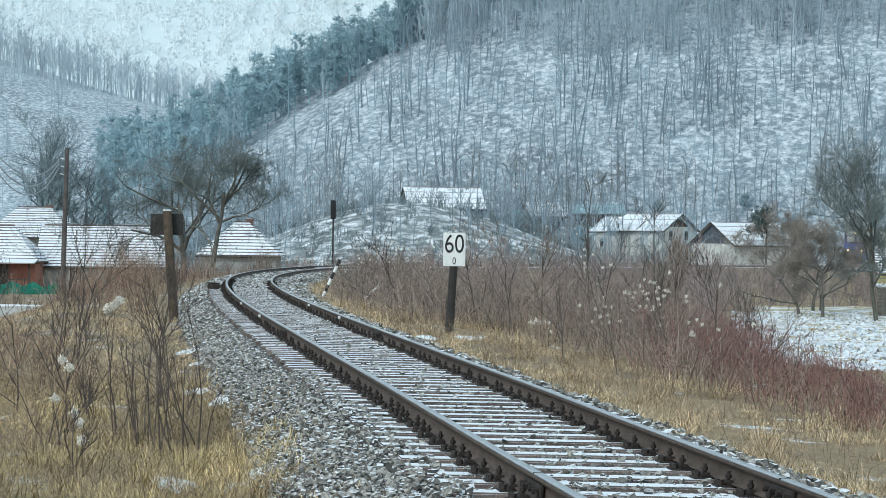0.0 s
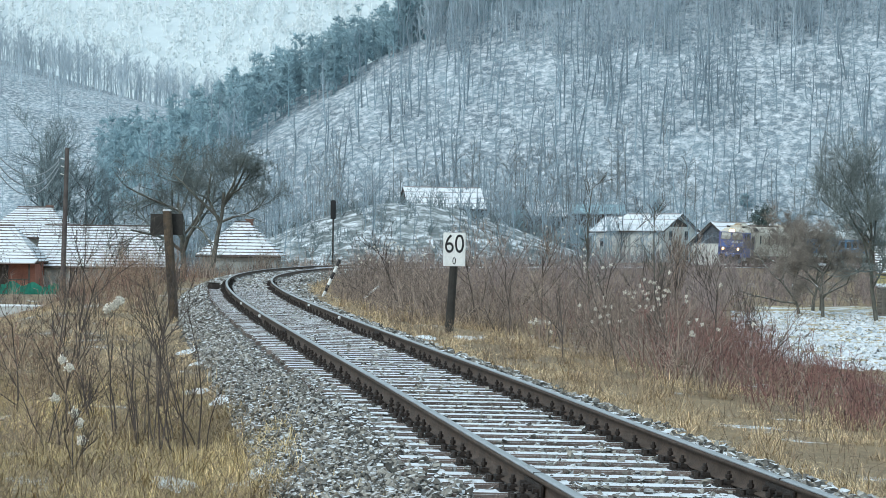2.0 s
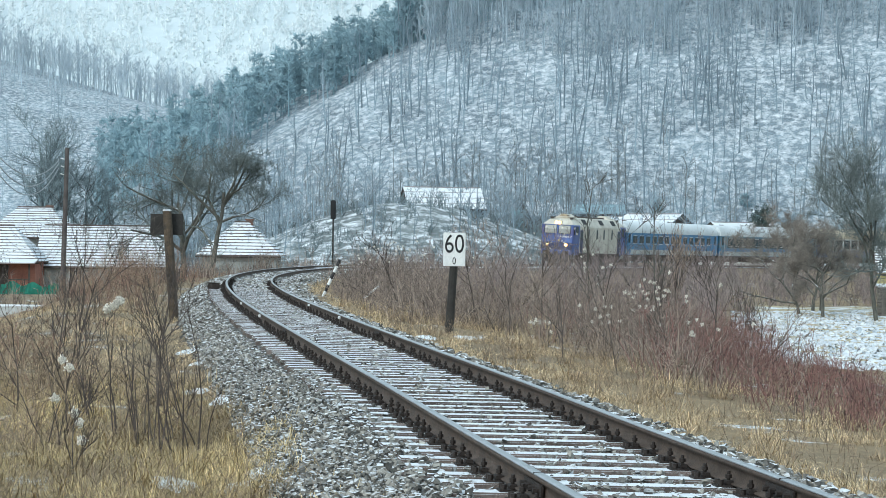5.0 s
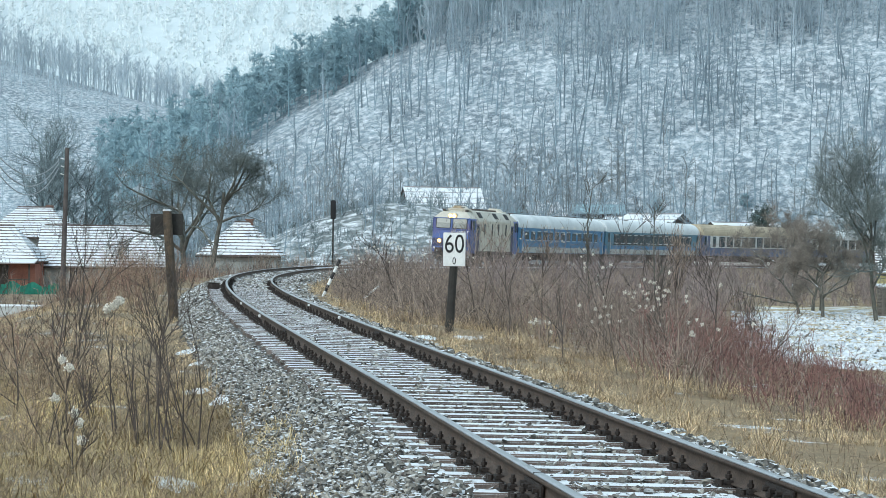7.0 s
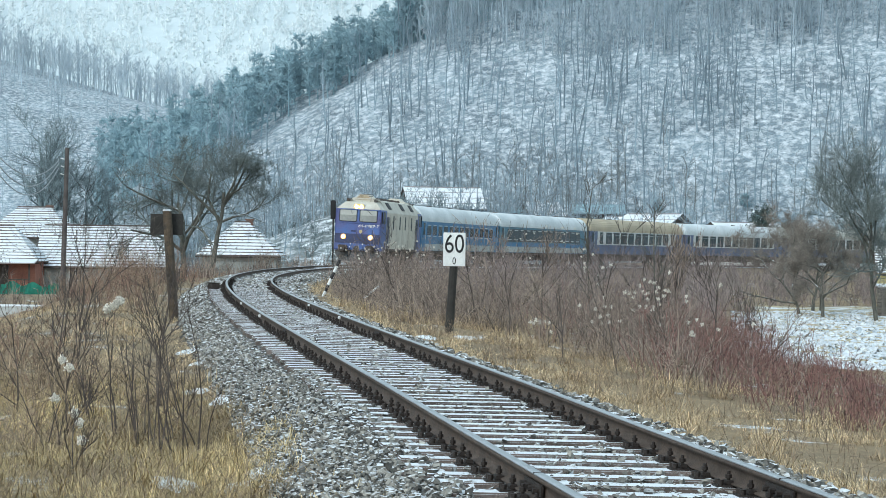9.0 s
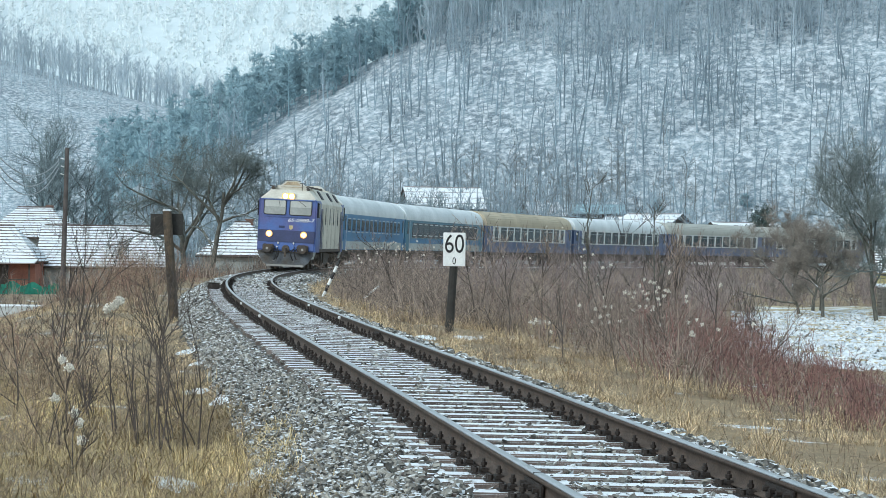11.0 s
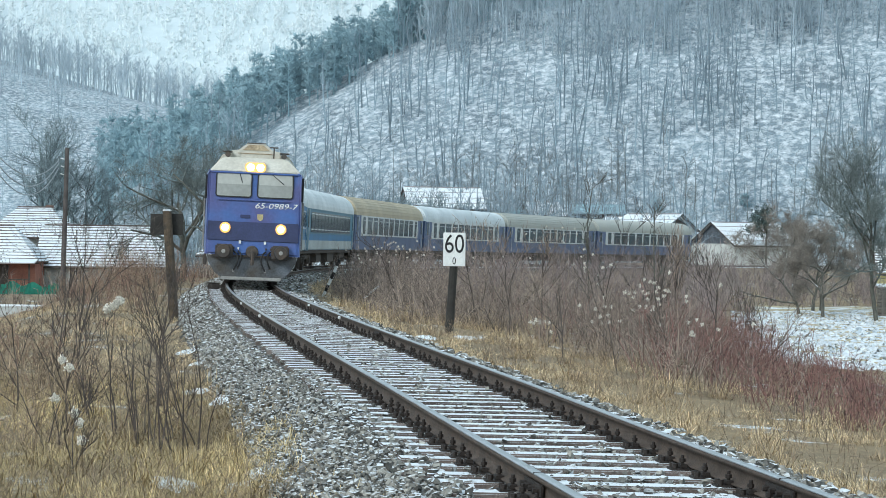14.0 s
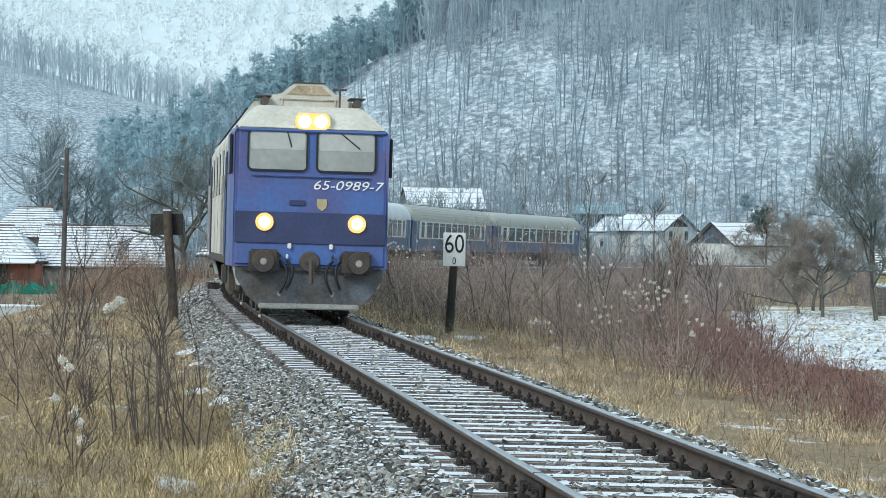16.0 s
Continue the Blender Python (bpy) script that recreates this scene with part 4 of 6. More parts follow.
# beech wood on the near hill, in clumps of close trunks
x, y = fan_places(2500, -0.13, 0.27, 322, 392)
keep = ~((x / y < -0.02) & (y > 372)) & (waves(x, y, 14, 31) + 1.2 * smooth(y, 372, 395) > rng.uniform(-0.7, 0.9, len(x))) & ((x / y > 0) | (rng.random(len(x)) < 0.45))
x, y = x[keep] + rng.normal(0, 0.6, keep.sum()), y[keep]
big = rng.random(len(x)) ** 1.5
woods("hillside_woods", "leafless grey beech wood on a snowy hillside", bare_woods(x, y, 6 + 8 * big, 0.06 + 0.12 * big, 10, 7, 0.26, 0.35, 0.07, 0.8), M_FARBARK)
x, y = fan_places(3500, -0.2, 0.36, 296, 396)
keep = waves(x, y, 12, 41) - 0.5 * smooth(y, 330, 390) > rng.uniform(-0.7, 0.7, len(x))
x, y = x[keep], y[keep]
woods("hillside_scrub", "low bare scrub on the snowy hillside", bare_woods(x, y, rng.uniform(0.5, 2.6, len(x)), rng.uniform(0.02, 0.05, len(x)), 5, 3, 0.6, 0.05, 0.25, 1.3), M_SCRUB)
u = rng.uniform(-0.012, 0.22, 660)
y = np.interp(u, [-0.05, 0.0, 0.05, 0.1, 0.2], [386, 382, 374, 370, 367]) + 34 * rng.random(660) ** 1.3
x = u * y
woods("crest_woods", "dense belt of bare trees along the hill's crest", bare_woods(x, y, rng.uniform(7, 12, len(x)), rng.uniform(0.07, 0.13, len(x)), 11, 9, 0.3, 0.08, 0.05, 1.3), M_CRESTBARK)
# trees at the foot of the hill
x, y = fan_places(560, -0.13, 0.3, 266, 334)
keep = rng.random(len(x)) < np.interp(x / y, [-0.13, -0.08, -0.06, 0.05, 0.08, 0.3], [0.35, 0.6, 1.0, 1.0, 0.5, 0.35])
x, y = x[keep], y[keep]
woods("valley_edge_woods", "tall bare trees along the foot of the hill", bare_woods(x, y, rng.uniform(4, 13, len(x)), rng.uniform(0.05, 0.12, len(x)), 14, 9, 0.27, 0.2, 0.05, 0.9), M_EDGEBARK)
# the hill behind
x, y = fan_places(420, -0.3, -0.03, 505, 690)
x2, y2 = fan_places(430, -0.22, -0.07, 668, 720)
x, y = np.concatenate([x, x2]), np.concatenate([y, y2])
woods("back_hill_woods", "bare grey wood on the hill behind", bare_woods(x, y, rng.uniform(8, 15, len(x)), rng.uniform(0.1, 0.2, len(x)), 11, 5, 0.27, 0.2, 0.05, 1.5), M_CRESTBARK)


def pines(x, y, h, boughs=34, needles=7, girth=0.2):
    """Conifers with clumps of fine needles on uneven boughs."""
    n = len(x)
    B = np.stack([x, y, height(x, y) - 0.2], -1)
    T = B + np.stack([rng.normal(0, 0.02, n) * h, rng.normal(0, 0.02, n) * h, h], -1)
    out = [sticks(B, T, 0.14, 0.03)]
    k = np.repeat(np.arange(n), boughs)
    t = rng.uniform(0.2, 1.0, len(k))
    w = rng.uniform(0, 6.28, len(k))
    ln = (h[k] * girth * (1.15 - t) ** 0.8 + 0.25) * rng.uniform(0.4, 1.25, len(k))
    P = along(B[k], T[k], t)
    D = unit(np.stack([np.cos(w), np.sin(w), rng.uniform(-0.15, 0.5, len(k))], -1))
    Q = P + D * ln[:, None]
    out.append(spikes(P, Q, 0.06))
    j = np.repeat(np.arange(len(k)), needles)
    S = along(P[j], Q[j], rng.uniform(0.25, 1.05, len(j))) + rng.normal(0, 0.12, (len(j), 3))
    out.append(spikes(S, S + unit(D[j] * 0.6 + rng.normal(0, 0.6, (len(j), 3)) + [0, 0, 0.35]) * rng.uniform(0.4, 0.95, len(j))[:, None], 0.09))
    return out


# the pines fill the ridge, and reach lower down towards its foot
u = rng.uniform(-0.15, 0.0, 300)
d_lo = np.interp(u, [-0.15, -0.11, -0.094, -0.07, -0.03, 0.0], [338, 350, 366, 378, 387, 392])
y = d_lo + (416 - d_lo) * rng.random(300)
ridge_places = [(u * y, y, rng.uniform(6, 11.5, 300))]
x, y = fan_places(45, 0.0, 0.06, 392, 420)
ridge_places.append((x, y, rng.uniform(6, 10, 45)))
x, y, h = (np.concatenate(a) for a in zip(*ridge_places))
woods("ridge_pines", "pines along the ridge with haze in their colour", pines(x, y, h), M_PINE)
x, y = fan_places(46, -0.07, 0.15, 262, 330)
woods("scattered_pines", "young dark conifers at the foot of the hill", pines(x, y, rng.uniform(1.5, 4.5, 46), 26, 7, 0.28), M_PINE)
# rime-covered forest of the far mountain
x, y = fan_places(5200, -0.24, 0.05, 950, 1480)
h = rng.uniform(5, 10, len(x))
B = np.stack([x, y, height(x, y) - 0.5], -1)
out = [spikes(B, B + np.stack([rng.normal(0, 0.5, len(x)), 0 * h, h], -1), 0.3)]
k = np.repeat(np.arange(len(x)), 9)
P = B[k] + np.stack([rng.normal(0, 0.8, len(k)), rng.normal(0, 0.8, len(k)), h[k] * rng.uniform(0.15, 0.85, len(k))], -1)
out.append(spikes(P, P + unit(rng.normal(0, 0.7, (len(k), 3)) + [0, 0, 0.9]) * rng.uniform(1.0, 2.6, len(k))[:, None], 0.4))
woods("far_rime_forest", "white rime-covered forest on the far mountain", out, M_RIMETREE)


def grown(base, h, r, seed, levels=4, splits=4, limb=0.6, spread=0.75, first=0.25, crook=0.12, droop=0.0, up=0.25, thin=0.011, hair=0, hair_length=0.35):
    """One leafless tree or bush grown branch by branch: the limbs and the twigs, each as places and polygons."""
    g = np.random.default_rng(seed)
    limbs, fine = ([], [], [], []), ([], [], [], [])

    def grow(p, d, ln, r, level):
        steps = 4 if level < 2 else 3
        store = limbs if level < 2 else fine
        pts = [p]
        for i in range(steps):
            d = unit(d + g.normal(0, crook, 3) + np.array([0, 0, up * 0.25 - droop * level * 0.1]))
            q = pts[-1] + d * ln / steps
            a, b = max(thin, r * (1 - 0.5 * i / steps)), max(thin * 0.7, r * (1 - 0.5 * (i + 1) / steps))
            for lst, v in zip(store, (pts[-1], q, a, b)):
                lst.append(v)
            pts.append(q)
        if level >= levels:
            return
        n = splits + int(g.integers(-1, 2)) + (2 if level == 0 else 0)
        for i in range(n):
            t = g.uniform(first if level == 0 else 0.2, 1.0)
            f = t * steps
            j = min(int(f), steps - 1)
            q = pts[j] + (pts[j + 1] - pts[j]) * (f - j)
            side = unit(np.cross(d, g.normal(0, 1, 3)))
            nd = unit(d * (1 - spread * 0.55) + side * spread * g.uniform(0.6, 1.1) + np.array([0, 0, up]))
            grow(q, nd, ln * (limb * g.uniform(0.75, 1.25) if level == 0 else g.uniform(0.5, 0.8)) * (1.05 - 0.3 * t), r * g.uniform(0.5, 0.68) * (1.1 - 0.4 * t), level + 1)

    grow(np.array(base, float), np.array([0, 0, 1.0]), h, r, 0)
    if hair:
        Q = np.repeat(np.array(fine[1]), hair, 0)
        D = np.repeat(unit(np.array(fine[1]) - np.array(fine[0])), hair, 0)
        E = Q + unit(D + g.normal(0, 0.8, Q.shape) + [0, 0, 0.15]) * (hair_length * g.uniform(0.4, 1.2, len(Q)))[:, None]
        hairs = spikes(Q, E, thin * 0.7)
    else:
        hairs = None
    made = [sticks(np.array(s[0]), np.array(s[1]), np.array(s[2]), np.array(s[3]), 6 if s is limbs else 3) for s in (limbs, fine)]
    return made[0], merged([made[1], hairs] if hairs else [made[1]])


def bare_tree(name, label, x, y, h, r, seed, material=None, lean=(0, 0), category="tree", group="", **how):
    t = thing(name, label, category, group)
    t.location = (x, y, ground_z(x, y) - 0.1)
    t.rotation_euler = (radians(lean[0]), radians(lean[1]), 0)
    limbs, fine = grown((0, 0, 0), h, r, seed, **how)
    put("trunk", mesh_from("trunk", limbs[0], [limbs[1]]), {M_TWIG: M_STEM, M_LICHEN: M_BARK, M_FIELDBARK: M_BARK}.get(material, material or M_BARK), t, "bare trunk and limbs")
    put("crown", mesh_from("crown", fine[0], fine[1]), material or M_BARK, t, "leafless twiggy crown")
    return t


# the two old fruit trees by the bend, and other single trees
bare_tree("fruit_tree", "old leafless fruit tree with gnarled dark limbs beside the houses", -14.6, 130, 5.0, 0.2, 11, M_LICHEN, levels=5, splits=4, spread=0.95, first=0.2, crook=0.18, up=0.2, limb=0.72, thin=0.0065, hair=2, hair_length=0.36)
bare_tree("fruit_tree", "leaning old leafless fruit tree near the track", -12.7, 126, 4.8, 0.17, 29, M_LICHEN, lean=(0, 14), levels=5, splits=4, spread=0.95, first=0.25, crook=0.18, up=0.2, limb=0.75, thin=0.0065, hair=2, hair_length=0.36)
bare_tree("tall_tree", "tall leafless tree behind the tiled houses", -36.9, 215, 9.0, 0.28, 31, M_SCRUB, thin=0.013, levels=4, splits=5, spread=0.85, first=0.35, up=0.25, limb=0.9, hair=3, hair_length=0.6)
bare_tree("tall_tree", "leafless tree behind the tiled houses", -34.6, 222, 7.0, 0.22, 37, M_SCRUB, thin=0.013, levels=4, splits=5, spread=0.85, first=0.35, up=0.25, limb=0.9, hair=3, hair_length=0.6)
bare_tree("tall_tree", "tall leafless tree beside the snowy field", 23.3, 124, 7.2, 0.12, 41, M_LICHEN, levels=4, splits=6, spread=0.8, first=0.22, up=0.28, limb=0.5, thin=0.006, hair=3, hair_length=0.5)
bare_tree("bushy_tree", "spreading leafless tree with dense twigs on the snowy field", 20.9, 127, 2.6, 0.1, 43, M_FIELDBARK, levels=5, splits=3, spread=1.0, first=0.3, up=0.2, crook=0.2, limb=1.35, thin=0.0065, hair=6, hair_length=0.5)
bare_tree("bushy_tree", "dense leafless bush tree beside the field", 20.4, 132, 2.5, 0.09, 47, M_FIELDBARK, levels=5, splits=3, spread=1.0, first=0.1, up=0.25, crook=0.2, limb=1.35, thin=0.0065, hair=6, hair_length=0.5)
bare_tree("bushy_tree", "low leafless bush tree at the field's far edge", 22.6, 138, 2.4, 0.1, 53, M_FIELDBARK, levels=5, splits=3, spread=1.0, first=0.2, up=0.2, limb=1.3, thin=0.0065, hair=6, hair_length=0.5)
bare_tree("bushy_tree", "dense leafless bush tree behind the field", 21.8, 136, 2.8, 0.11, 57, M_FIELDBARK, levels=5, splits=3, spread=1.0, first=0.1, up=0.3, crook=0.2, limb=1.3, thin=0.0065, hair=6, hair_length=0.5)
bare_tree("young_tree", "slim leafless tree by the white house", 39.0, 262, 5.0, 0.14, 59, M_FARBARK, thin=0.02, levels=4, splits=5, spread=0.55, up=0.3)
bare_tree("young_tree", "slim leafless sapling among the shrubs", 3.85, 60, 4.0, 0.022, 61, M_BARK, levels=2, splits=9, spread=0.8, up=0.2, limb=0.17, first=0.25, crook=0.05, thin=0.006)
bare_tree("young_tree", "slim leafless sapling among the shrubs", 5.75, 62, 3.9, 0.022, 67, M_BARK, levels=2, splits=9, spread=0.8, up=0.2, limb=0.17, first=0.25, crook=0.05, thin=0.006)
bare_tree("young_tree", "slim leafless sapling among the shrubs", 2.5, 58, 2.1, 0.025, 71, M_TWIG, thin=0.005, levels=3, splits=6, spread=0.7, up=0.3, limb=0.4, crook=0.06)
bare_tree("young_tree", "slim leafless sapling above the thicket", 6.8, 66, 2.2, 0.03, 73, M_TWIG, thin=0.006, levels=3, splits=6, spread=0.6, up=0.5)
evergreen = thing("evergreen_tree", "small dark evergreen tree beside a snowy roof", "tree")
evergreen.location = (35.2, 252, ground_z(35.2, 252))
part("trunk", rod((0, 0, 0), (0.1, 0, 5.4), 0.14, 0.05, sides=8), M_BARK, evergreen)
g = np.random.default_rng(5)
limb = unit(g.normal(0, 1, (26, 3)) + [0, 0, 0.5]) * g.uniform(0.8, 1.7, (26, 1)) * [1.25, 1.25, 1.0] + [0, 0, 4.7]
v, f = sticks(np.repeat([[0.08, 0, 4.0]], 26, 0), limb, 0.05, 0.02)
put("limbs", mesh_from("limbs", v, [f]), M_BARK, evergreen, "thin dark limbs")
C = np.repeat(limb, 45, 0) + g.normal(0, 0.3, (26 * 45, 3))
v, f = spikes(C, C + unit(g.normal(0, 1, C.shape)) * 0.32, 0.07)
put("crown", mesh_from("crown", v, [f]), mat("evergreen_leaves", (0.075, 0.115, 0.11), 0.8, 0.3, 1.0, 9.0, island=0.4), evergreen, "clumps of dark green leaves")


# thickets of bare shrubs
def thicket(x, y, h, stems, twigs, r, splay=0.35):
    n = len(x)
    k = np.repeat(np.arange(n), stems)
    B = np.stack([x, y, height(x, y) - 0.05], -1)[k] + np.stack([rng.normal(0, 0.18, len(k)), rng.normal(0, 0.18, len(k)), 0 * k], -1)
    w = rng.uniform(0, 6.28, len(k))
    ln = h[k] * rng.uniform(0.5, 1.05, len(k))
    s = rng.uniform(0.05, splay, len(k))
    D = unit(np.stack([np.cos(w) * s, np.sin(w) * s, np.ones(len(k))], -1))
    M = B + D * (ln * 0.5)[:, None]
    D2 = unit(D + rng.normal(0, 0.28, (len(k), 3)))
    T = M + D2 * (ln * 0.5)[:, None]
    out = [sticks(B, M, r, r * 0.7), sticks(M, T, r * 0.7, r * 0.2)]
    j = np.repeat(np.arange(len(k)), twigs)
    t = rng.uniform(0, 1, len(j))
    S = np.where((t < 0.4)[:, None], along(B[j], M[j], 0.4 + t), along(M[j], T[j], t))
    E = S + unit(D[j] + rng.normal(0, 0.8, (len(j), 3)) + [0, 0, 0.1]) * (ln[j] * rng.uniform(0.12, 0.34, len(j)))[:, None]
    out.append(spikes(S, E, r * 0.6))
    return out


def shrub_places(n, s_lo, s_hi, lat_lo, lat_hi, power=1.0):
    s = s_lo + (s_hi - s_lo) * rng.random(n) ** power
    P = on_line(s, rng.uniform(lat_lo, lat_hi, n))
    return P[:, 0], P[:, 1]


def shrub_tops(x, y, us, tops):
    """Heights of shrubs, lower towards the open field, capped by sight slopes from the eye."""
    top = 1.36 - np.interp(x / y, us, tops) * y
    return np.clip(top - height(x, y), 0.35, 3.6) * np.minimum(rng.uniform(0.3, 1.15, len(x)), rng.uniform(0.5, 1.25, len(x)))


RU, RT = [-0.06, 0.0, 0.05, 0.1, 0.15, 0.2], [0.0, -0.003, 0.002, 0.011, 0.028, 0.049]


def red_thicket():
    x, y = shrub_places(1050, 26, 100, 5.0, 26, 1.3)
    ok = (x / y < 0.24) & ~((x / y > 0.142) & (y > 55)) & (y > 22)
    x, y = x[ok], y[ok]
    pick = rng.random(len(x)) < np.interp(x / y, [0.0, 0.08, 0.12, 0.15], [0.08, 0.15, 0.6, 0.9])
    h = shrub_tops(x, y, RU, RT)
    x3, y3 = shrub_places(420, 25, 62, 5.2, 13)
    ok = (x3 / y3 > 0.06) & (x3 / y3 < 0.24)
    x3, y3 = x3[ok], y3[ok]
    near_red = x3 / y3 > rng.normal(0.108, 0.012, len(x3))
    x5, y5 = x3[~near_red], y3[~near_red]
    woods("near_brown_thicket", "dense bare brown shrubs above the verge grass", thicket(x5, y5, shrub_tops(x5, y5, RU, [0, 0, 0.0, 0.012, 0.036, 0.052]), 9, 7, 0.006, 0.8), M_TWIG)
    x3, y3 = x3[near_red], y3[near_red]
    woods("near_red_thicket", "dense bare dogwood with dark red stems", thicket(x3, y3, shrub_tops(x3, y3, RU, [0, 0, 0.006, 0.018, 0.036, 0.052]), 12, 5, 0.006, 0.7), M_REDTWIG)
    woods("red_shrub_thicket", "thicket of bare reddish dogwood stems", thicket(x[pick], y[pick], h[pick], 11, 6, 0.007, 0.75), M_REDTWIG)
    woods("brown_shrub_thicket", "thicket of bare brown shrubs beside the track", thicket(x[~pick], y[~pick], h[~pick], 9, 7, 0.008, 0.9), M_TWIG)
    x, y = shrub_places(230, 58, 112, 3.0, 6.5)
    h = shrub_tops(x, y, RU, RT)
    woods("verge_shrub_thicket", "bare brown shrubs close to the verge", thicket(x, y, h, 9, 6, 0.009, 0.8), M_TWIG)
    x, y = shrub_places(720, 85, 235, 4.0, 34)
    ok = ~((x / y > 0.135) & (y < 150)) & (x / y < 0.25)
    x, y = x[ok], y[ok]
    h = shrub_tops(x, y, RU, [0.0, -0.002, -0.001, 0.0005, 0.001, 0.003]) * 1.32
    woods("far_shrub_thicket", "brown bare shrubs inside the bend of the track", thicket(x, y, h, 9, 6, 0.014, 0.6), M_MAUVETWIG)
    x, y = shrub_places(300, 105, 210, -14, -4.0)
    woods("beyond_shrub_thicket", "low snowy shrubs beyond the track", thicket(x, y, rng.uniform(0.8, 2.0, len(x)), 10, 4, 0.016), M_TWIG)


def left_thicket():
    x, y = shrub_places(760, 22, 125, -12, -2.7, 1.35)
    # tops follow sight slopes from the eye height of 1.36
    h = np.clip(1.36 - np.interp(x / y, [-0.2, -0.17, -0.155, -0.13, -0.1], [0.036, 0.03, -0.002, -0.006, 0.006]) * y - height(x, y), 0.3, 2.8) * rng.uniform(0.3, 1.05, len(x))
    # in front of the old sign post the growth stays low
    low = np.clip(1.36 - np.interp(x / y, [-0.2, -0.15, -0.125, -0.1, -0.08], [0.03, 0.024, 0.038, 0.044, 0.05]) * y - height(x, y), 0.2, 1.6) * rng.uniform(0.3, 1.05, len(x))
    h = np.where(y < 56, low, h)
    clear = ~((x / y > -0.15) & (y < 46) & (rng.random(len(x)) < 0.62))
    x, y, h = x[clear], y[clear], h[clear]
    red = rng.random(len(x)) < 0.45
    woods("left_shrub_thicket", "bare brown shrubs on the embankment slope", thicket(x[~red], y[~red], h[~red], 8, 8, 0.006, 1.0), M_WEED)
    woods("left_russet_thicket", "bare russet shrubs on the embankment slope", thicket(x[red], y[red], h[red], 8, 8, 0.006, 0.9), M_RUSSET)
    x4, y4 = shrub_places(420, 15, 60, 2.3, 6.5)
    woods("verge_weed_stalks", "dry brown weed stalks in the grass beside the ballast", thicket(x4, y4, rng.uniform(0.2, 0.7, len(x4)), 5, 7, 0.0035, 0.8), M_WEED)
    x, y = shrub_places(230, 14, 36, -6.0, -2.1)
    woods("near_weed_stalks", "dry bare weed stalks in the foreground", thicket(x, y, rng.uniform(0.25, 0.75, len(x)), 5, 8, 0.003, 1.3), M_WEED)


def knoll_scrub():
    x, y = rng.uniform(-34, 26, 950), rng.uniform(205, 290, 950)
    s, lat = beside(x, y)
    ok = lat < -5
    x2, y2 = rng.uniform(-34, 30, 330), rng.uniform(225, 298, 330)
    far_side = (beside(x2, y2)[1] < -9) & ~((np.abs(x2 + 0.2) < 6) & (y2 < 268) & (y2 > 240))
    x2, y2 = x2[far_side], y2[far_side]
    woods("knoll_trees", "slim haze-tinted grey trees on and round the knoll", bare_woods(x2, y2, rng.uniform(3.5, 10, len(x2)), rng.uniform(0.04, 0.09, len(x2)), 12, 8, 0.32, 0.15, 0.06, 1.4), M_FARBARK)
    woods("knoll_scrub", "haze-tinted scrub covering the snowy knoll", thicket(x[ok], y[ok], rng.uniform(0.6, 2.4, ok.sum()), 7, 6, 0.03, 0.9), M_SCRUB)


knoll_scrub()
red_thicket()
left_thicket()


def slender_shrub(label, x, y, h, stems, seed, fan=0.3, thick=0.0085):
    """A shrub of a few long bowed stems with sparse rising twigs."""
    g = np.random.default_rng(seed)
    t = thing("bare_shrub", label, "shrub")
    t.location = (x, y, ground_z(x, y) - 0.05)
    for _ in range(stems):
        w = g.uniform(0, 6.28)
        lean = np.array([math.cos(w), math.sin(w), 0]) * fan * g.uniform(0.2, 1.3)
        ln = h * g.uniform(0.55, 1.1)
        p0 = np.array([g.normal(0, 0.07), g.normal(0, 0.09), 0.0])
        q = np.linspace(0, 1, 8)[:, None]
        bow = g.normal(0, 0.03, 3) * [1, 1, 0]
        P = p0 + ln * (q * [0, 0, 1] + q ** 1.4 * lean + np.sin(q * 3.4) * bow + np.cumsum(g.normal(0, 0.008, (8, 3)), 0) * [1, 1, 0])
        r = thick * g.uniform(0.7, 1.2) * (1 - 0.75 * q[:, 0])
        pieces = [sticks(P[:-1], P[1:], r[:-1], r[1:], 5)]
        n = int(g.integers(6, 11))
        j = g.integers(2, 7, n)
        S = along(P[j], P[j + 1], g.random(n))
        D = unit(g.normal(0, 0.75, (n, 3)) * [1, 1, 0.3] + [0, 0, 0.8])
        E = S + D * (ln * g.uniform(0.1, 0.3, n))[:, None]
        pieces.append(sticks(S, E, 0.0024, 0.0013))
        i = np.repeat(np.arange(n), 3)
        S2 = along(S[i], E[i], g.uniform(0.3, 1, len(i)))
        pieces.append(spikes(S2, S2 + unit(D[i] + g.normal(0, 0.6, (len(i), 3))) * g.uniform(0.05, 0.16, (len(i), 1)), 0.0016))
        v, f = merged(pieces)
        put("stem", mesh_from("stem", v, f), M_STEM, t)
    return t


for k, (x, y, h, stems, fan) in enumerate(((-2.72, 21.0, 1.35, 6, 0.16), (-2.45, 20.6, 1.5, 7, 0.22), (-2.2, 20.8, 1.3, 5, 0.45), (-3.05, 22.0, 1.2, 5, 0.3), (-3.6, 24.0, 1.3, 5, 0.35), (-3.1, 28.0, 0.8, 5, 0.5), (-3.3, 20.2, 0.9, 4, 0.4), (-2.75, 25.0, 1.1, 4, 0.4))):
    slender_shrub("slender leafless shrub with dark bowed stems in dry grass", x, y, h, stems, 300 + k, fan)

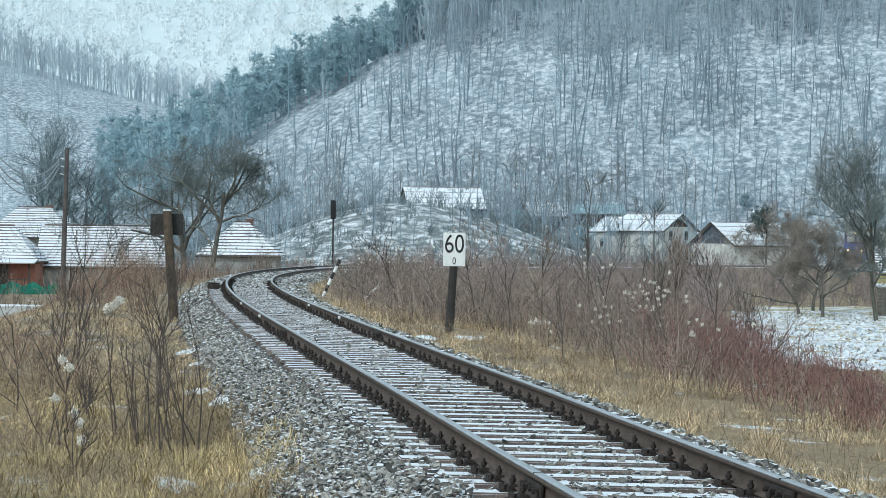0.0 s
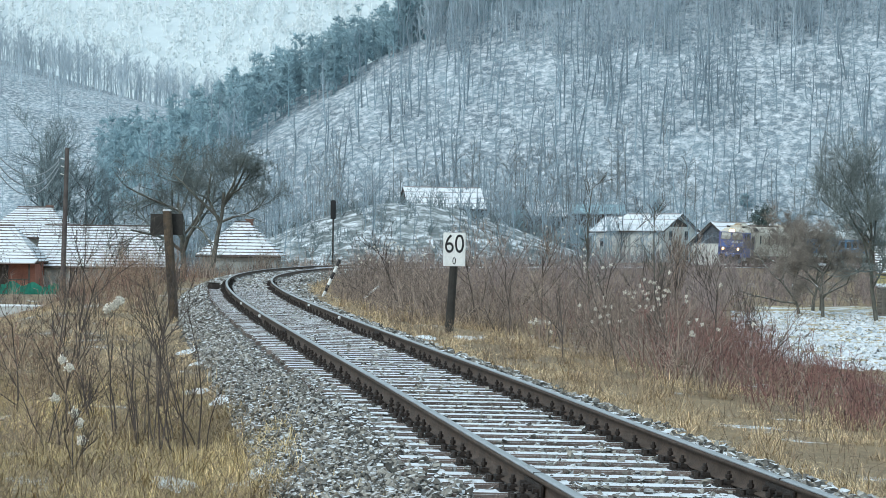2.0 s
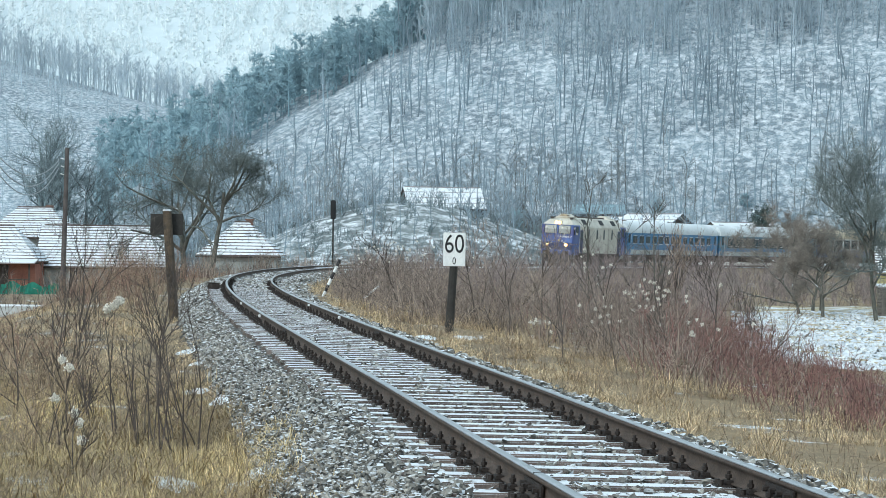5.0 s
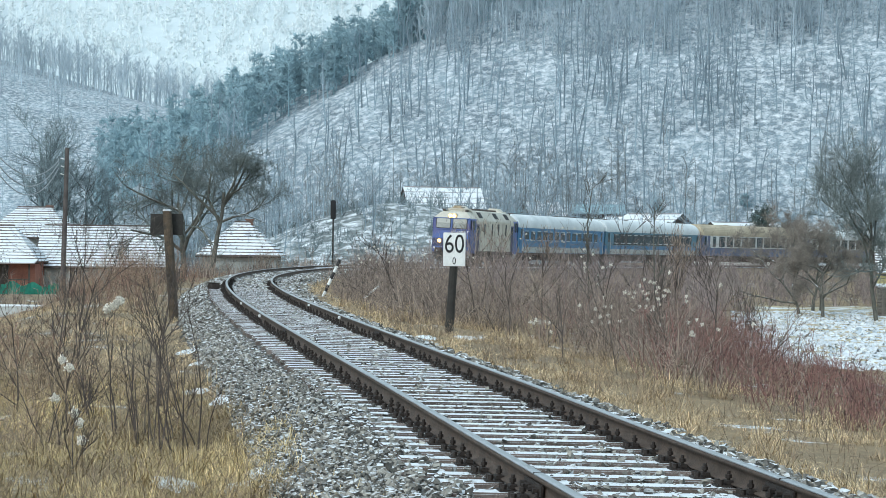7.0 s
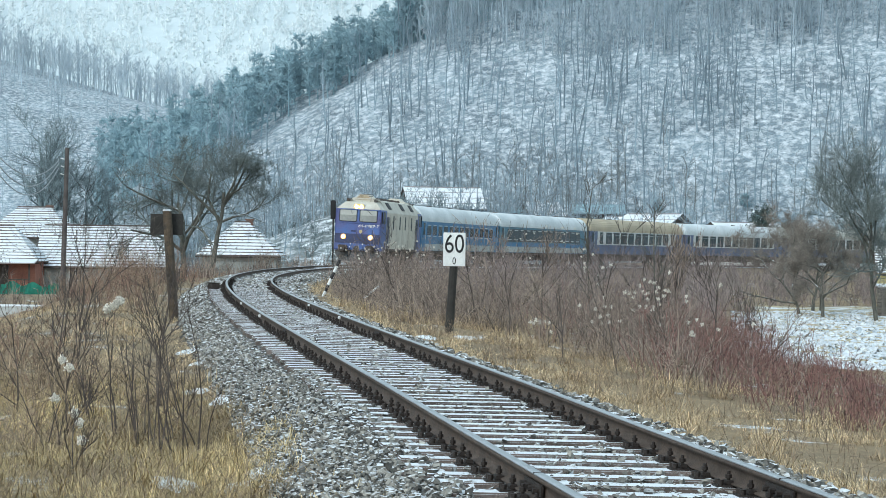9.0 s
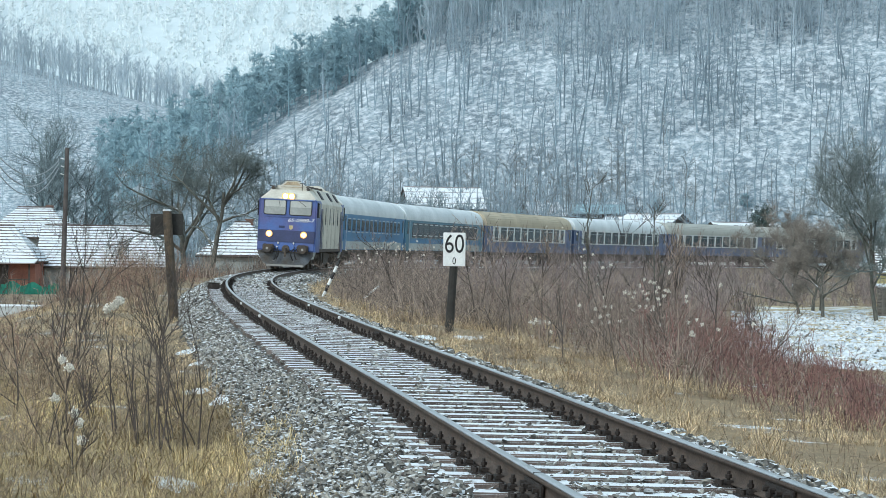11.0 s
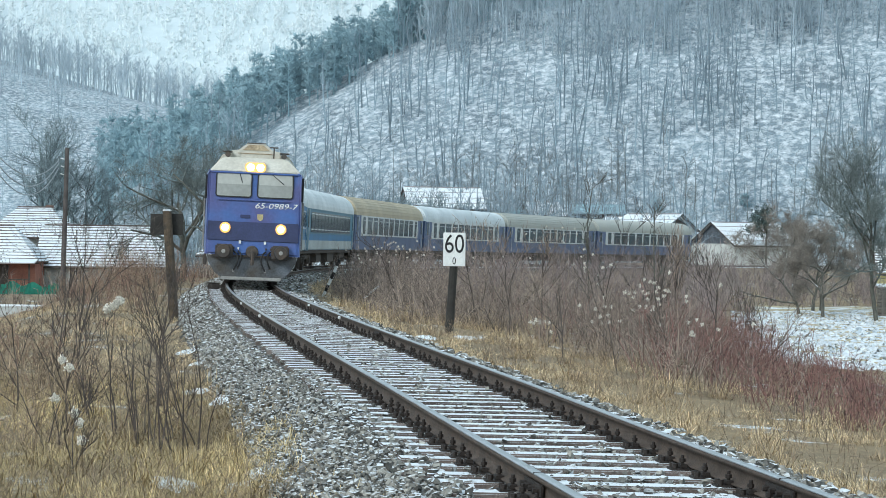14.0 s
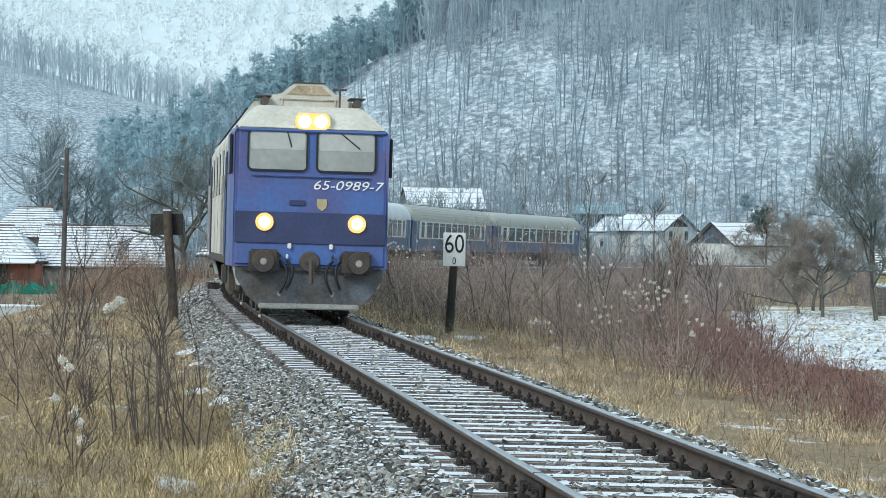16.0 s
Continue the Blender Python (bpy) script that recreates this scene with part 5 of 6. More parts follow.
for k, (x, y, h, r) in enumerate(((-3.7, 23.0, 1.0, 0.011), (-3.3, 27.0, 1.2, 0.012), (-4.6, 25.0, 1.1, 0.011), (-4.9, 31.0, 1.5, 0.014), (-2.9, 18.2, 0.6, 0.008), (-6.3, 38.0, 1.6, 0.016),
                                  (-5.3, 44.0, 1.3, 0.016), (-8.2, 52.0, 1.7, 0.018))):
    bare_tree("bare_shrub", "leafless dark-stemmed shrub on the grassy bank", x, y, h, r, 101 + k, M_STEM, category="shrub", thin=0.0018 * (1 + y / 60), levels=3, splits=4, spread=0.8, first=0.05, up=0.4, limb=0.7)
for k, (x, y, h, r) in enumerate(((2.2, 42.0, 1.5, 0.014), (3.2, 46.0, 1.9, 0.016), (4.4, 44.0, 1.6, 0.015), (4.6, 50.0, 2.2, 0.018), (1.6, 55.0, 1.9, 0.018), (5.6, 48.0, 1.7, 0.016), (6.2, 43.0, 1.2, 0.013), (-1.2, 66.0, 1.9, 0.02), (0.9, 60.0, 2.0, 0.02), (7.2, 52.0, 1.4, 0.015), (2.9, 38.0, 1.1, 0.012))):
    bare_tree("bare_shrub", "leafless grey-stemmed shrub in the thicket beside the track", x, y, h, r, 131 + k, M_STEM if k % 2 else M_TWIG, category="shrub", thin=0.0026 * (1 + y / 60), levels=3, splits=4, spread=0.8, first=0.1, up=0.35, limb=0.65)


def blades(cx, cy, n, lo, hi, spread, wide, lift=None):
    """Mounded tufts round the places cx, cy: bent blades that arch outwards and lie over."""
    m = len(cx)
    k = rng.integers(0, m, n)
    out = rng.normal(0, spread, (n, 2)) * rng.uniform(0.5, 1.4, m)[k][:, None]
    x, y = cx[k] + out[:, 0], cy[k] + out[:, 1]
    tall = (0.35 + 1.1 * rng.random(m) ** 1.6)[k]
    B = np.stack([x, y, height(x, y) - 0.02 + (0 if lift is None else lift(x, y))], -1)
    w = np.arctan2(out[:, 1], out[:, 0]) + rng.normal(0, 1.0, n) + rng.normal(0, 0.7, m)[k]
    ln = rng.uniform(lo, hi, n) * tall
    flat = np.stack([np.cos(w), np.sin(w), 0 * w], -1)
    M = B + unit(flat * rng.uniform(0.3, 3.2, n)[:, None] + [0, 0, 1]) * (ln * 0.5)[:, None]
    T = M + unit(flat + np.stack([0 * w, 0 * w, rng.uniform(-1.2, 0.25, n)], -1)) * (ln * 0.55)[:, None]
    side = np.stack([-np.sin(w), np.cos(w), 0 * w], -1) * (rng.uniform(0.0009, 0.0023, n) * wide[k])[:, None]
    V = np.stack([B - side, B + side, M + side * 0.8, M - side * 0.8, T], 1).reshape(-1, 3)
    o = (np.arange(n) * 5)[:, None]
    return V, [o + np.array([[0, 1, 2, 3]]), o + np.array([[3, 2, 4]])]


def on_ballast(x, y):
    return np.interp(np.abs(beside(x, y)[1]), [1.3, 1.6, 2.1], [0.18, 0.19, 0.0])


def grass(n, s_lo, s_hi, lat_lo, lat_hi, lo, hi, clumps):
    cs = s_lo * (s_hi / s_lo) ** rng.random(clumps)
    c = on_line(cs, lat_lo + (lat_hi - lat_lo) * rng.random(clumps))
    return blades(c[:, 0], c[:, 1], n, lo, hi, 0.11, 1 + cs / 40, on_ballast)


for name, label, args, m in (("dry_grass_left", "dry golden grass tufts on the near bank", (60000, 13, 32, -5.5, -2.1, 0.14, 0.48, 620), M_GRASS),
                             ("dry_grass_bank", "thin dry grass along the bank", (18000, 28, 70, -7.0, -2.1, 0.14, 0.46, 420), M_STRAW),
                             ("dry_grass_edge", "matted dry grass creeping onto the ballast", (21000, 13, 26, -2.65, -1.82, 0.12, 0.38, 270), M_GRASS),
                             ("dry_grass_right", "tall dry yellow grass beside the ballast", (50000, 13, 70, 1.75, 6.2, 0.14, 0.52, 430), M_STRAW),
                             ("dry_grass_verge", "short dry grass beyond the verge", (14000, 60, 150, 2.2, 12, 0.3, 0.8, 700), M_STRAW)):
    V, F = grass(*args)
    tagged(put(name, mesh_from(name, V, F), m), label, "dry grass", kind="stuff")
# stubble and snowy clods of the field
d = rng.uniform(64, 135, 1500)
fx = rng.uniform(0.125, 0.215, 1500) * d
V, F = blades(fx, d, 9000, 0.08, 0.26, 0.16, 1 + d / 40)
x = rng.uniform(0.125, 0.215, 4500)
d = rng.uniform(62, 135, 4500)
x = x * d
C = np.stack([x, d, height(x, d) - 0.03], -1)
v, f = spikes(C, C + np.stack([rng.normal(0, 0.05, 4500), rng.normal(0, 0.05, 4500), rng.uniform(0.05, 0.11, 4500)], -1), rng.uniform(0.06, 0.2, 4500))
tagged(put("field_clods", mesh_from("field_clods", v, [f]), M_CLOD), "snow-covered clods of the rough field", "clods", kind="stuff")
tagged(put("field_stubble", mesh_from("field_stubble", V, F), M_STRAW), "low straw-coloured stubble in the snowy field", "stubble", kind="stuff")

# ---- houses ----
M_PLASTER = mat("whitewashed_plaster", (0.68, 0.68, 0.64), 0.9, 0.12, 0.5, 9.0, 0.2, second=(0.55, 0.55, 0.52))
M_GREYWALL = mat("grey_plaster", (0.36, 0.38, 0.37), 0.9, 0.2, 0.6, 9.0, 0.2)
M_REDWALL = mat("red_brick_wall", (0.36, 0.16, 0.12), 0.9, 0.2, 1.0, 14.0, 0.3)
M_YELLOW = mat("yellow_plaster", (0.62, 0.55, 0.27), 0.9, 0.12, 0.6, 9.0, 0.2)
M_TILE = mat("snowy_clay_tiles", (0.14, 0.105, 0.09), 0.85, 0.3, 1.2, 7.0, 0.4, snow=0.84, snow_lo=0.0, snow_scale=3.5)
M_SHEET = mat("snowy_sheet_roof", (0.4, 0.36, 0.35), 0.7, 0.15, 0.6, 9.0, 0.0, snow=1.2, snow_lo=0.35, snow_scale=0.7)
M_TIMBER = mat("dark_weathered_timber", (0.075, 0.065, 0.058), 0.85, 0.3, 2.0, 25.0, 0.4)
M_SLATE = mat("blue_grey_boards", (0.1, 0.115, 0.135), 0.85, 0.3, 2.0, 25.0, 0.4)
M_GREYWOOD = mat("grey_weathered_boards", (0.2, 0.185, 0.165), 0.9, 0.25, 2.0, 25.0, 0.4)
M_PANE = mat("house_window_glass", (0.05, 0.06, 0.07), 0.1, 0.2, 1.0, 9.0)
M_FRAME = mat("white_window_frame", (0.7, 0.7, 0.68), 0.6, 0.1, 2.0, 20.0)
M_POST = mat("weathered_brown_post", (0.095, 0.07, 0.046), 0.9, 0.4, 5.0, 30.0, 0.6, second=(0.045, 0.036, 0.028))
M_DARKPOST = mat("creosoted_dark_post", (0.035, 0.033, 0.03), 0.85, 0.35, 3.0, 30.0, 0.5)
M_POLE = mat("old_pole_timber", (0.105, 0.093, 0.09), 0.9, 0.3, 2.0, 25.0, 0.4)
M_CHIMNEY = mat("sooty_chimney_brick", (0.22, 0.13, 0.1), 0.9, 0.25, 2.0, 20.0, 0.3)
M_SIGN = mat("white_enamel_sign", (0.78, 0.79, 0.78), 0.45, 0.1, 3.0, 30.0)
M_INK = mat("black_sign_paint", (0.01, 0.01, 0.012), 0.5, 0.1, 5.0, 40.0)
M_CABLE = mat("frosted_cable", (0.34, 0.36, 0.38), 0.8, 0.15, 3.0, 30.0)
M_NET = mat("green_shade_net", (0.05, 0.3, 0.22), 0.8, 0.2, 2.0, 20.0)
M_SNOW = mat("fresh_snow", (0.8, 0.84, 0.88), 0.7, 0.06, 3.0, 30.0, 0.3)
M_FLUFF = mat("pale_seed_fluff", (0.84, 0.8, 0.72), 0.9, 0.15, 4.0, 30.0, island=0.3)


def window(parent, x, y, z, w, h, axis):
    """A framed window on a wall that faces along axis: 'x' or 'y'."""
    def b(a, c, ww, hh, t):
        return box(x, y + a, z + c, t, ww, hh, 0.01) if axis == "x" else box(x + a, y, z + c, ww, t, hh, 0.01)
    win = part("window", b(0, 0, w, h, 0.06), M_PANE, parent, "dark window")
    bm = b(0, h / 2, w + 0.12, 0.07, 0.12)
    for bar in (b(0, -h / 2, w + 0.12, 0.07, 0.12), b(w / 2, 0, 0.07, h, 0.12), b(-w / 2, 0, 0.07, h, 0.12), b(0, 0, 0.05, h, 0.1)):
        join(bm, bar)
    part("window_frame", bm, M_FRAME, win, "white window frame")
    return win


def house(name, label, x, y, rot, L, W, wall_h, roof_h, wall_m, roof_m, base=None, hip=0.0, course=0.33, gable_m=None, over=0.35, wins=(), chimney=None):
    """A house with its ridge along its own x; the roof is laid in overlapping courses; hip: how far the ridge ends stand in."""
    z0 = ground_z(x, y) - 0.3 if base is None else base
    h = thing(name, label, "house", "", pose(x, y, z0, 0, 0, rot))
    t = 0.25
    bm = bmesh.new()
    for px, py, sx, sy in ((0, -W / 2 + t / 2, L, t), (0, W / 2 - t / 2, L, t), (-L / 2 + t / 2, 0, t, W - 2 * t), (L / 2 - t / 2, 0, t, W - 2 * t)):
        box(px, py, wall_h / 2, sx, sy, wall_h, 0.0, bm)
    part("wall", bm, wall_m, h, "")
    if not hip:
        for sign in (-1, 1):
            tri = [(-W / 2, wall_h), (W / 2, wall_h), (0, wall_h + roof_h)]
            part("gable", prism(tri, "x", sign * L / 2 - (t if sign > 0 else 0), sign * L / 2 + (t if sign < 0 else 0)), gable_m or wall_m, h)
            part("verge_board", prism([(-W / 2 - over, wall_h - over * 2 * roof_h / W - 0.12), (0, wall_h + roof_h - 0.1), (W / 2 + over, wall_h - over * 2 * roof_h / W - 0.12), (W / 2 + over, wall_h - over * 2 * roof_h / W + 0.03), (0, wall_h + roof_h + 0.06), (-W / 2 - over, wall_h - over * 2 * roof_h / W + 0.03)],
                                      "x", sign * (L / 2 + over) - 0.04, sign * (L / 2 + over) + 0.02), M_TIMBER, h, "dark verge board")
    roof = part("roof", box(0, 0, wall_h + roof_h + 0.03, max(L - 2 * hip, 0.4) + 0.3, 0.26, 0.14, 0.05), roof_m, h, "snowy ridge")
    slope = math.hypot(W / 2, roof_h)
    k = (W / 2 + over) / (W / 2)
    n = max(3, int(slope * k / course))

    def rows(sides, run, half_lo, half_hi, turn):
        for sign in sides:
            for i in range(n):
                a, b = i / n, min(1.0, (i + 1.18) / n)
                ya, yb = run * k * (1 - a), run * k * (1 - b)
                za, zb = wall_h + roof_h * (1 - k * (1 - a)) + 0.115, wall_h + roof_h * (1 - k * (1 - b)) + 0.035
                ha, hb = half_lo + (half_hi - half_lo) * a, half_lo + (half_hi - half_lo) * b
                bm = bmesh.new()
                vs = []
                for dz in (0, -0.055):
                    vs.append([bm.verts.new(p) for p in ((-ha, sign * ya, za + dz), (ha, sign * ya, za + dz), (hb, sign * yb, zb + dz), (-hb, sign * yb, zb + dz))])
                bm.faces.new(vs[0])
                bm.faces.new(vs[1][::-1])
                for q in range(4):
                    bm.faces.new((vs[0][q], vs[1][q], vs[1][(q + 1) % 4], vs[0][(q + 1) % 4]))
                bmesh.ops.recalc_face_normals(bm, faces=bm.faces)
                if turn:
                    bmesh.ops.rotate(bm, cent=(0, 0, 0), matrix=Matrix.Rotation(radians(90), 3, "Z"), verts=bm.verts)
                    bmesh.ops.translate(bm, vec=(0, 0, 0), verts=bm.verts)
                part("tile_course", bm, roof_m, roof)
    ridge_half = L / 2 - hip if hip else L / 2 + over
    rows((-1, 1), W / 2, L / 2 + over, max(ridge_half, 0.2), False)
    if hip:
        for sign in (-1, 1):
            for i in range(n):
                a, b = i / n, min(1.0, (i + 1.18) / n)
                xa, xb = (max(ridge_half, 0.2) + (L / 2 + over - max(ridge_half, 0.2)) * (1 - f) for f in (a, b))
                wa, wb = (W / 2 + over) * (1 - a), (W / 2 + over) * (1 - b)
                za, zb = wall_h + roof_h * (1 - k * (1 - a)) + 0.115, wall_h + roof_h * (1 - k * (1 - b)) + 0.035
                bm = bmesh.new()
                vs = [[bm.verts.new(p) for p in ((sign * xa, -wa, za + dz), (sign * xa, wa, za + dz), (sign * xb, wb + 0.01, zb + dz), (sign * xb, -wb - 0.01, zb + dz))] for dz in (0, -0.055)]
                bm.faces.new(vs[0])
                bm.faces.new(vs[1][::-1])
                for q in range(4):
                    bm.faces.new((vs[0][q], vs[1][q], vs[1][(q + 1) % 4], vs[0][(q + 1) % 4]))
                bmesh.ops.recalc_face_normals(bm, faces=bm.faces)
                part("tile_course", bm, roof_m, roof)
    part("gutter", rod((-L / 2 - over, -W / 2 - over - 0.04, wall_h - over * 2 * roof_h / W - 0.02), (L / 2 + over, -W / 2 - over - 0.04, wall_h - over * 2 * roof_h / W - 0.02), 0.06, sides=8), M_TIMBER, h, "dark eaves gutter")
    for wall, p, z, ww, wh in wins:
        if wall == "front":
            window(h, p, -W / 2, z, ww, wh, "y")
        else:
            window(h, L / 2 if wall == "right" else -L / 2, p, z, ww, wh, "x")
    if chimney:
        cx, cy, cz = chimney
        bm = box(cx, cy, cz - 0.6, 0.5, 0.5, 1.4, 0.02)
        box(cx, cy, cz + 0.1, 0.62, 0.62, 0.1, 0.02, bm)
        part("chimney", bm, M_CHIMNEY, h, "sooty red brick chimney")
    return h


# tiled houses beyond the road
house("tiled_house", "low house with snow-dusted clay tile roof behind shrubs", -26.8, 184, 2, 9.6, 7.0, 2.1, 3.0, M_GREYWALL, M_TILE, -2.2, wins=(("front", -2.0, 1.3, 0.9, 1.0), ("front", 1.5, 1.3, 0.9, 1.0)))
house("tiled_house", "house with hipped snowy tile roof", -33.6, 190, 0, 7.0, 7.0, 4.3, 2.3, M_GREYWALL, M_TILE, -2.2, hip=2.2, chimney=(1.2, 0.3, 6.65))
porch_house = house("porch_house", "small red-walled house with hipped tile roof and porch", -34.2, 179, 0, 6.2, 5.5, 2.5, 2.5, M_REDWALL, M_TILE, -2.2, hip=2.2, wins=(("front", -1.0, 1.45, 0.9, 1.1),))
for x in (-2.6, 0.3, 2.9):
    part("porch_post", box(x, -4.1, 1.1, 0.12, 0.12, 2.3, 0.015), M_TIMBER, porch_house, "dark porch post")
part("porch_roof", box(0.1, -3.75, 2.28, 6.6, 1.9, 0.1, 0.02, turn=Matrix.Rotation(radians(9), 3, "X")), M_SHEET, porch_house, "snow-covered porch roof")
part("porch_door", box(0.6, -2.79, 1.0, 0.95, 0.08, 2.0, 0.02), M_TIMBER, porch_house, "dark porch door")
for k in range(9):
    part("baluster", box(-2.4 + k * 0.62, -4.1, 0.45, 0.07, 0.05, 0.85, 0.01), M_TIMBER, porch_house)
part("porch_rail", box(0.1, -4.1, 0.9, 5.6, 0.09, 0.08, 0.015), M_TIMBER, porch_house, "wooden porch rail")
part("porch_rail", box(0.1, -4.1, 0.3, 5.6, 0.06, 0.06, 0.015), M_TIMBER, porch_house, "wooden porch rail")
house("tiled_cottage", "cottage with steep hipped snowy tile roof behind fruit trees", -14.1, 162, 0, 5.2, 5.0, 3.0, 2.1, M_GREYWALL, M_TILE, -2.0, hip=2.2, chimney=(0.5, 0.3, 5.2), course=0.33)
# houses beyond the line
white = house("white_house", "whitewashed house with snowy sheet roof and timber gable", 23.9, 262, -38, 6.6, 7.0, 5.0, 1.75, M_PLASTER, M_SHEET, -1.1, course=1.3, over=0.5,
              wins=(("right", -1.7, 4.35, 0.8, 1.1), ("right", 1.5, 4.35, 0.8, 1.1), ("right", -1.9, 2.2, 0.6, 1.2), ("right", -1.0, 2.2, 0.6, 1.2), ("right", 1.6, 2.2, 0.8, 1.2), ("front", 2.2, 2.0, 0.6, 0.9)))
part("gable_boards", prism([(-2.0, 5.35), (2.0, 5.35), (0, 6.5)], "x", 3.22, 3.34), M_TIMBER, white, "dark boarded gable")
part("balcony_ledge", box(3.45, 0, 3.3, 0.5, 5.6, 0.1, 0.02), M_GREYWALL, white, "pale ledge across the gable wall")
for k in range(5):
    part("yard_pillar", box(-3.1 + k * 1.6, -5.2, 2.2, 0.2, 0.2, 3.8, 0.02), M_GREYWALL, white, "pale yard pillar")
part("yard_beam", box(0.1, -5.2, 3.1, 6.8, 0.12, 0.12, 0.02), M_GREYWALL, white)
house("white_annex", "low whitewashed annex with snowy roof", 20.7, 266.5, -38, 4.0, 6.0, 4.9, 1.6, M_PLASTER, M_SHEET, -1.1, course=1.3, over=0.4, wins=(("front", -0.6, 3.5, 1.0, 1.0),))
barn = house("gabled_barn", "pale barn with dark timber gable and snowy roof", 33.6, 258, 28, 8.2, 8.4, 3.5, 2.35, M_PLASTER, M_SHEET, -1.1, course=0.9, gable_m=M_SLATE, over=0.45, wins=(("front", -0.6, 2.3, 0.8, 1.0), ("front", 2.4, 2.4, 0.5, 0.6), ("left", 2.0, 1.7, 0.6, 0.8)))
house("hill_shed", "small brown shed with snow-covered roof at the hill's foot", 12.6, 300, 24, 4.6, 4.2, 2.4, 1.7, M_TIMBER, M_SHEET, 3.6, course=0.8)
house("long_shed", "long dark shed with grey-green roof", 20.9, 310, -6, 6.6, 4.0, 1.9, 1.1, M_TIMBER, M_PINE, 4.6, course=0.8)
house("knoll_house", "timber house with snow-covered roof on the knoll", -0.2, 270, 12, 8.6, 5.6, 2.6, 2.3, M_TIMBER, M_SHEET, 3.7, course=0.9)
house("yellow_house", "yellow plastered house with snowy tile roof by the field", 32.0, 152, -8, 6.5, 6.0, 2.5, 1.6, M_YELLOW, M_TILE, -2.2, wins=(("front", -2.2, 1.4, 0.9, 1.0), ("front", -0.2, 1.4, 0.9, 1.0)))
shed = thing("slatted_shed", "grey slatted timber crib beside the field", "shed", "", pose(26.3, 133, ground_z(26.3, 133) - 0.1))
for k in range(8):
    part("slat", box(0, -0.75, 0.12 + k * 0.2, 2.3, 0.05, 0.15, 0.01), M_GREYWOOD, shed)
    part("slat", box(-1.13, 0, 0.12 + k * 0.2, 0.05, 1.4, 0.15, 0.01), M_GREYWOOD, shed)
for cx in (-1.1, 0, 1.1):
    part("post", box(cx, -0.7, 0.85, 0.1, 0.1, 1.8, 0.01), M_GREYWOOD, shed)
part("roof", box(0, 0, 1.78, 2.7, 1.9, 0.1, 0.02, turn=Matrix.Rotation(radians(5), 3, "X")), M_SHEET, shed, "snowy lean-to roof")
part("back", box(0, 0.7, 0.85, 2.3, 0.06, 1.7, 0.01), M_GREYWOOD, shed)

# ---- road wall, net fence, poles ----
wall = tagged(new("roadside_wall"), "low pale concrete wall capped with snow beside the road", "wall", kind="structure")
M_PALEWALL = mat("pale_concrete", (0.56, 0.58, 0.58), 0.9, 0.15, 0.8, 12.0, 0.2)
wall.location = (-16.1, 82, -2.2)
part("wall_body", box(0, 0, 0.66, 4.0, 0.25, 1.4, 0.02), M_PALEWALL, wall)
part("wall_cap", box(0, 0, 1.38, 4.05, 0.34, 0.08, 0.03), M_SNOW, wall, "cap of snow")
net = thing("net_fence", "sagging green shade-net fence on stakes", "fence", "", pose(-30.2, 166, ground_z(-30.2, 166)))
n = 24
top = [0.95 + 0.16 * math.sin(i * 0.9) - 0.25 * (i / n) for i in range(n + 1)]
bm = bmesh.new()
lo = [bm.verts.new((-2.6 + i * 5.2 / n, 0.06 * math.sin(i * 1.7), 0.05)) for i in range(n + 1)]
hi = [bm.verts.new((-2.6 + i * 5.2 / n, 0.08 * math.sin(i * 1.3 + 1), top[i])) for i in range(n + 1)]
for i in range(n):
    bm.faces.new((lo[i], lo[i + 1], hi[i + 1], hi[i]))
bmesh.ops.solidify(bm, geom=bm.faces[:], thickness=0.02)
part("net", bm, M_NET, net, "green woven shade net")
for k in range(5):
    part("stake", rod((-2.5 + k * 1.25, 0.05, -0.2), (-2.5 + k * 1.25, 0.05, 1.2), 0.035, sides=6), M_POST, net)
pole = thing("utility_pole", "weathered wooden utility pole carrying sagging cables", "utility pole", "", pose(-19.75, 120, ground_z(-19.75, 120) - 0.2, 0, 1.2, 0))
part("shaft", rod((0, 0, 0), (0, 0, 8.5), 0.15, 0.105, sides=12), M_POLE, pole, "grey-brown wooden shaft")
for z in (7.9, 7.5, 7.1):
    part("insulator", rod((-0.12, -0.05, z), (-0.3, -0.05, z + 0.05), 0.03, sides=8), M_SIGN, pole, "small white insulator")
for k, (z, sag) in enumerate(((5.75, 1.25), (5.6, 1.6), (5.35, 1.75))):
    t = np.linspace(0, 1, 18)
    P = np.stack([-20.0 + 1.9 * t, 120 - 30 * t, z - 4 * sag * t * (1 - t) + 0.05 * t], -1)
    v, f = tube(P, 0.02, 5)
    tagged(put("cable", mesh_from("cable", v, [f]), M_CABLE), "frosted grey sagging overhead cable", "cable", "cables on the pole")
pole2 = thing("utility_pole", "weathered wooden utility pole beside the road", "utility pole", "", pose(-18.1, 90, ground_z(-18.1, 90) - 0.2))
part("shaft", rod((0, 0, 0), (0, 0, 8.3), 0.15, 0.105, sides=12), M_POLE, pole2)
edge = thing("fence_post", "tall weathered brown post on the bank", "post", "", pose(-8.68, 45, ground_z(-8.68, 45) - 0.2))
part("shaft", rod((0, 0, 0), (-0.03, 0, 3.1), 0.085, 0.07, sides=10), M_POST, edge)

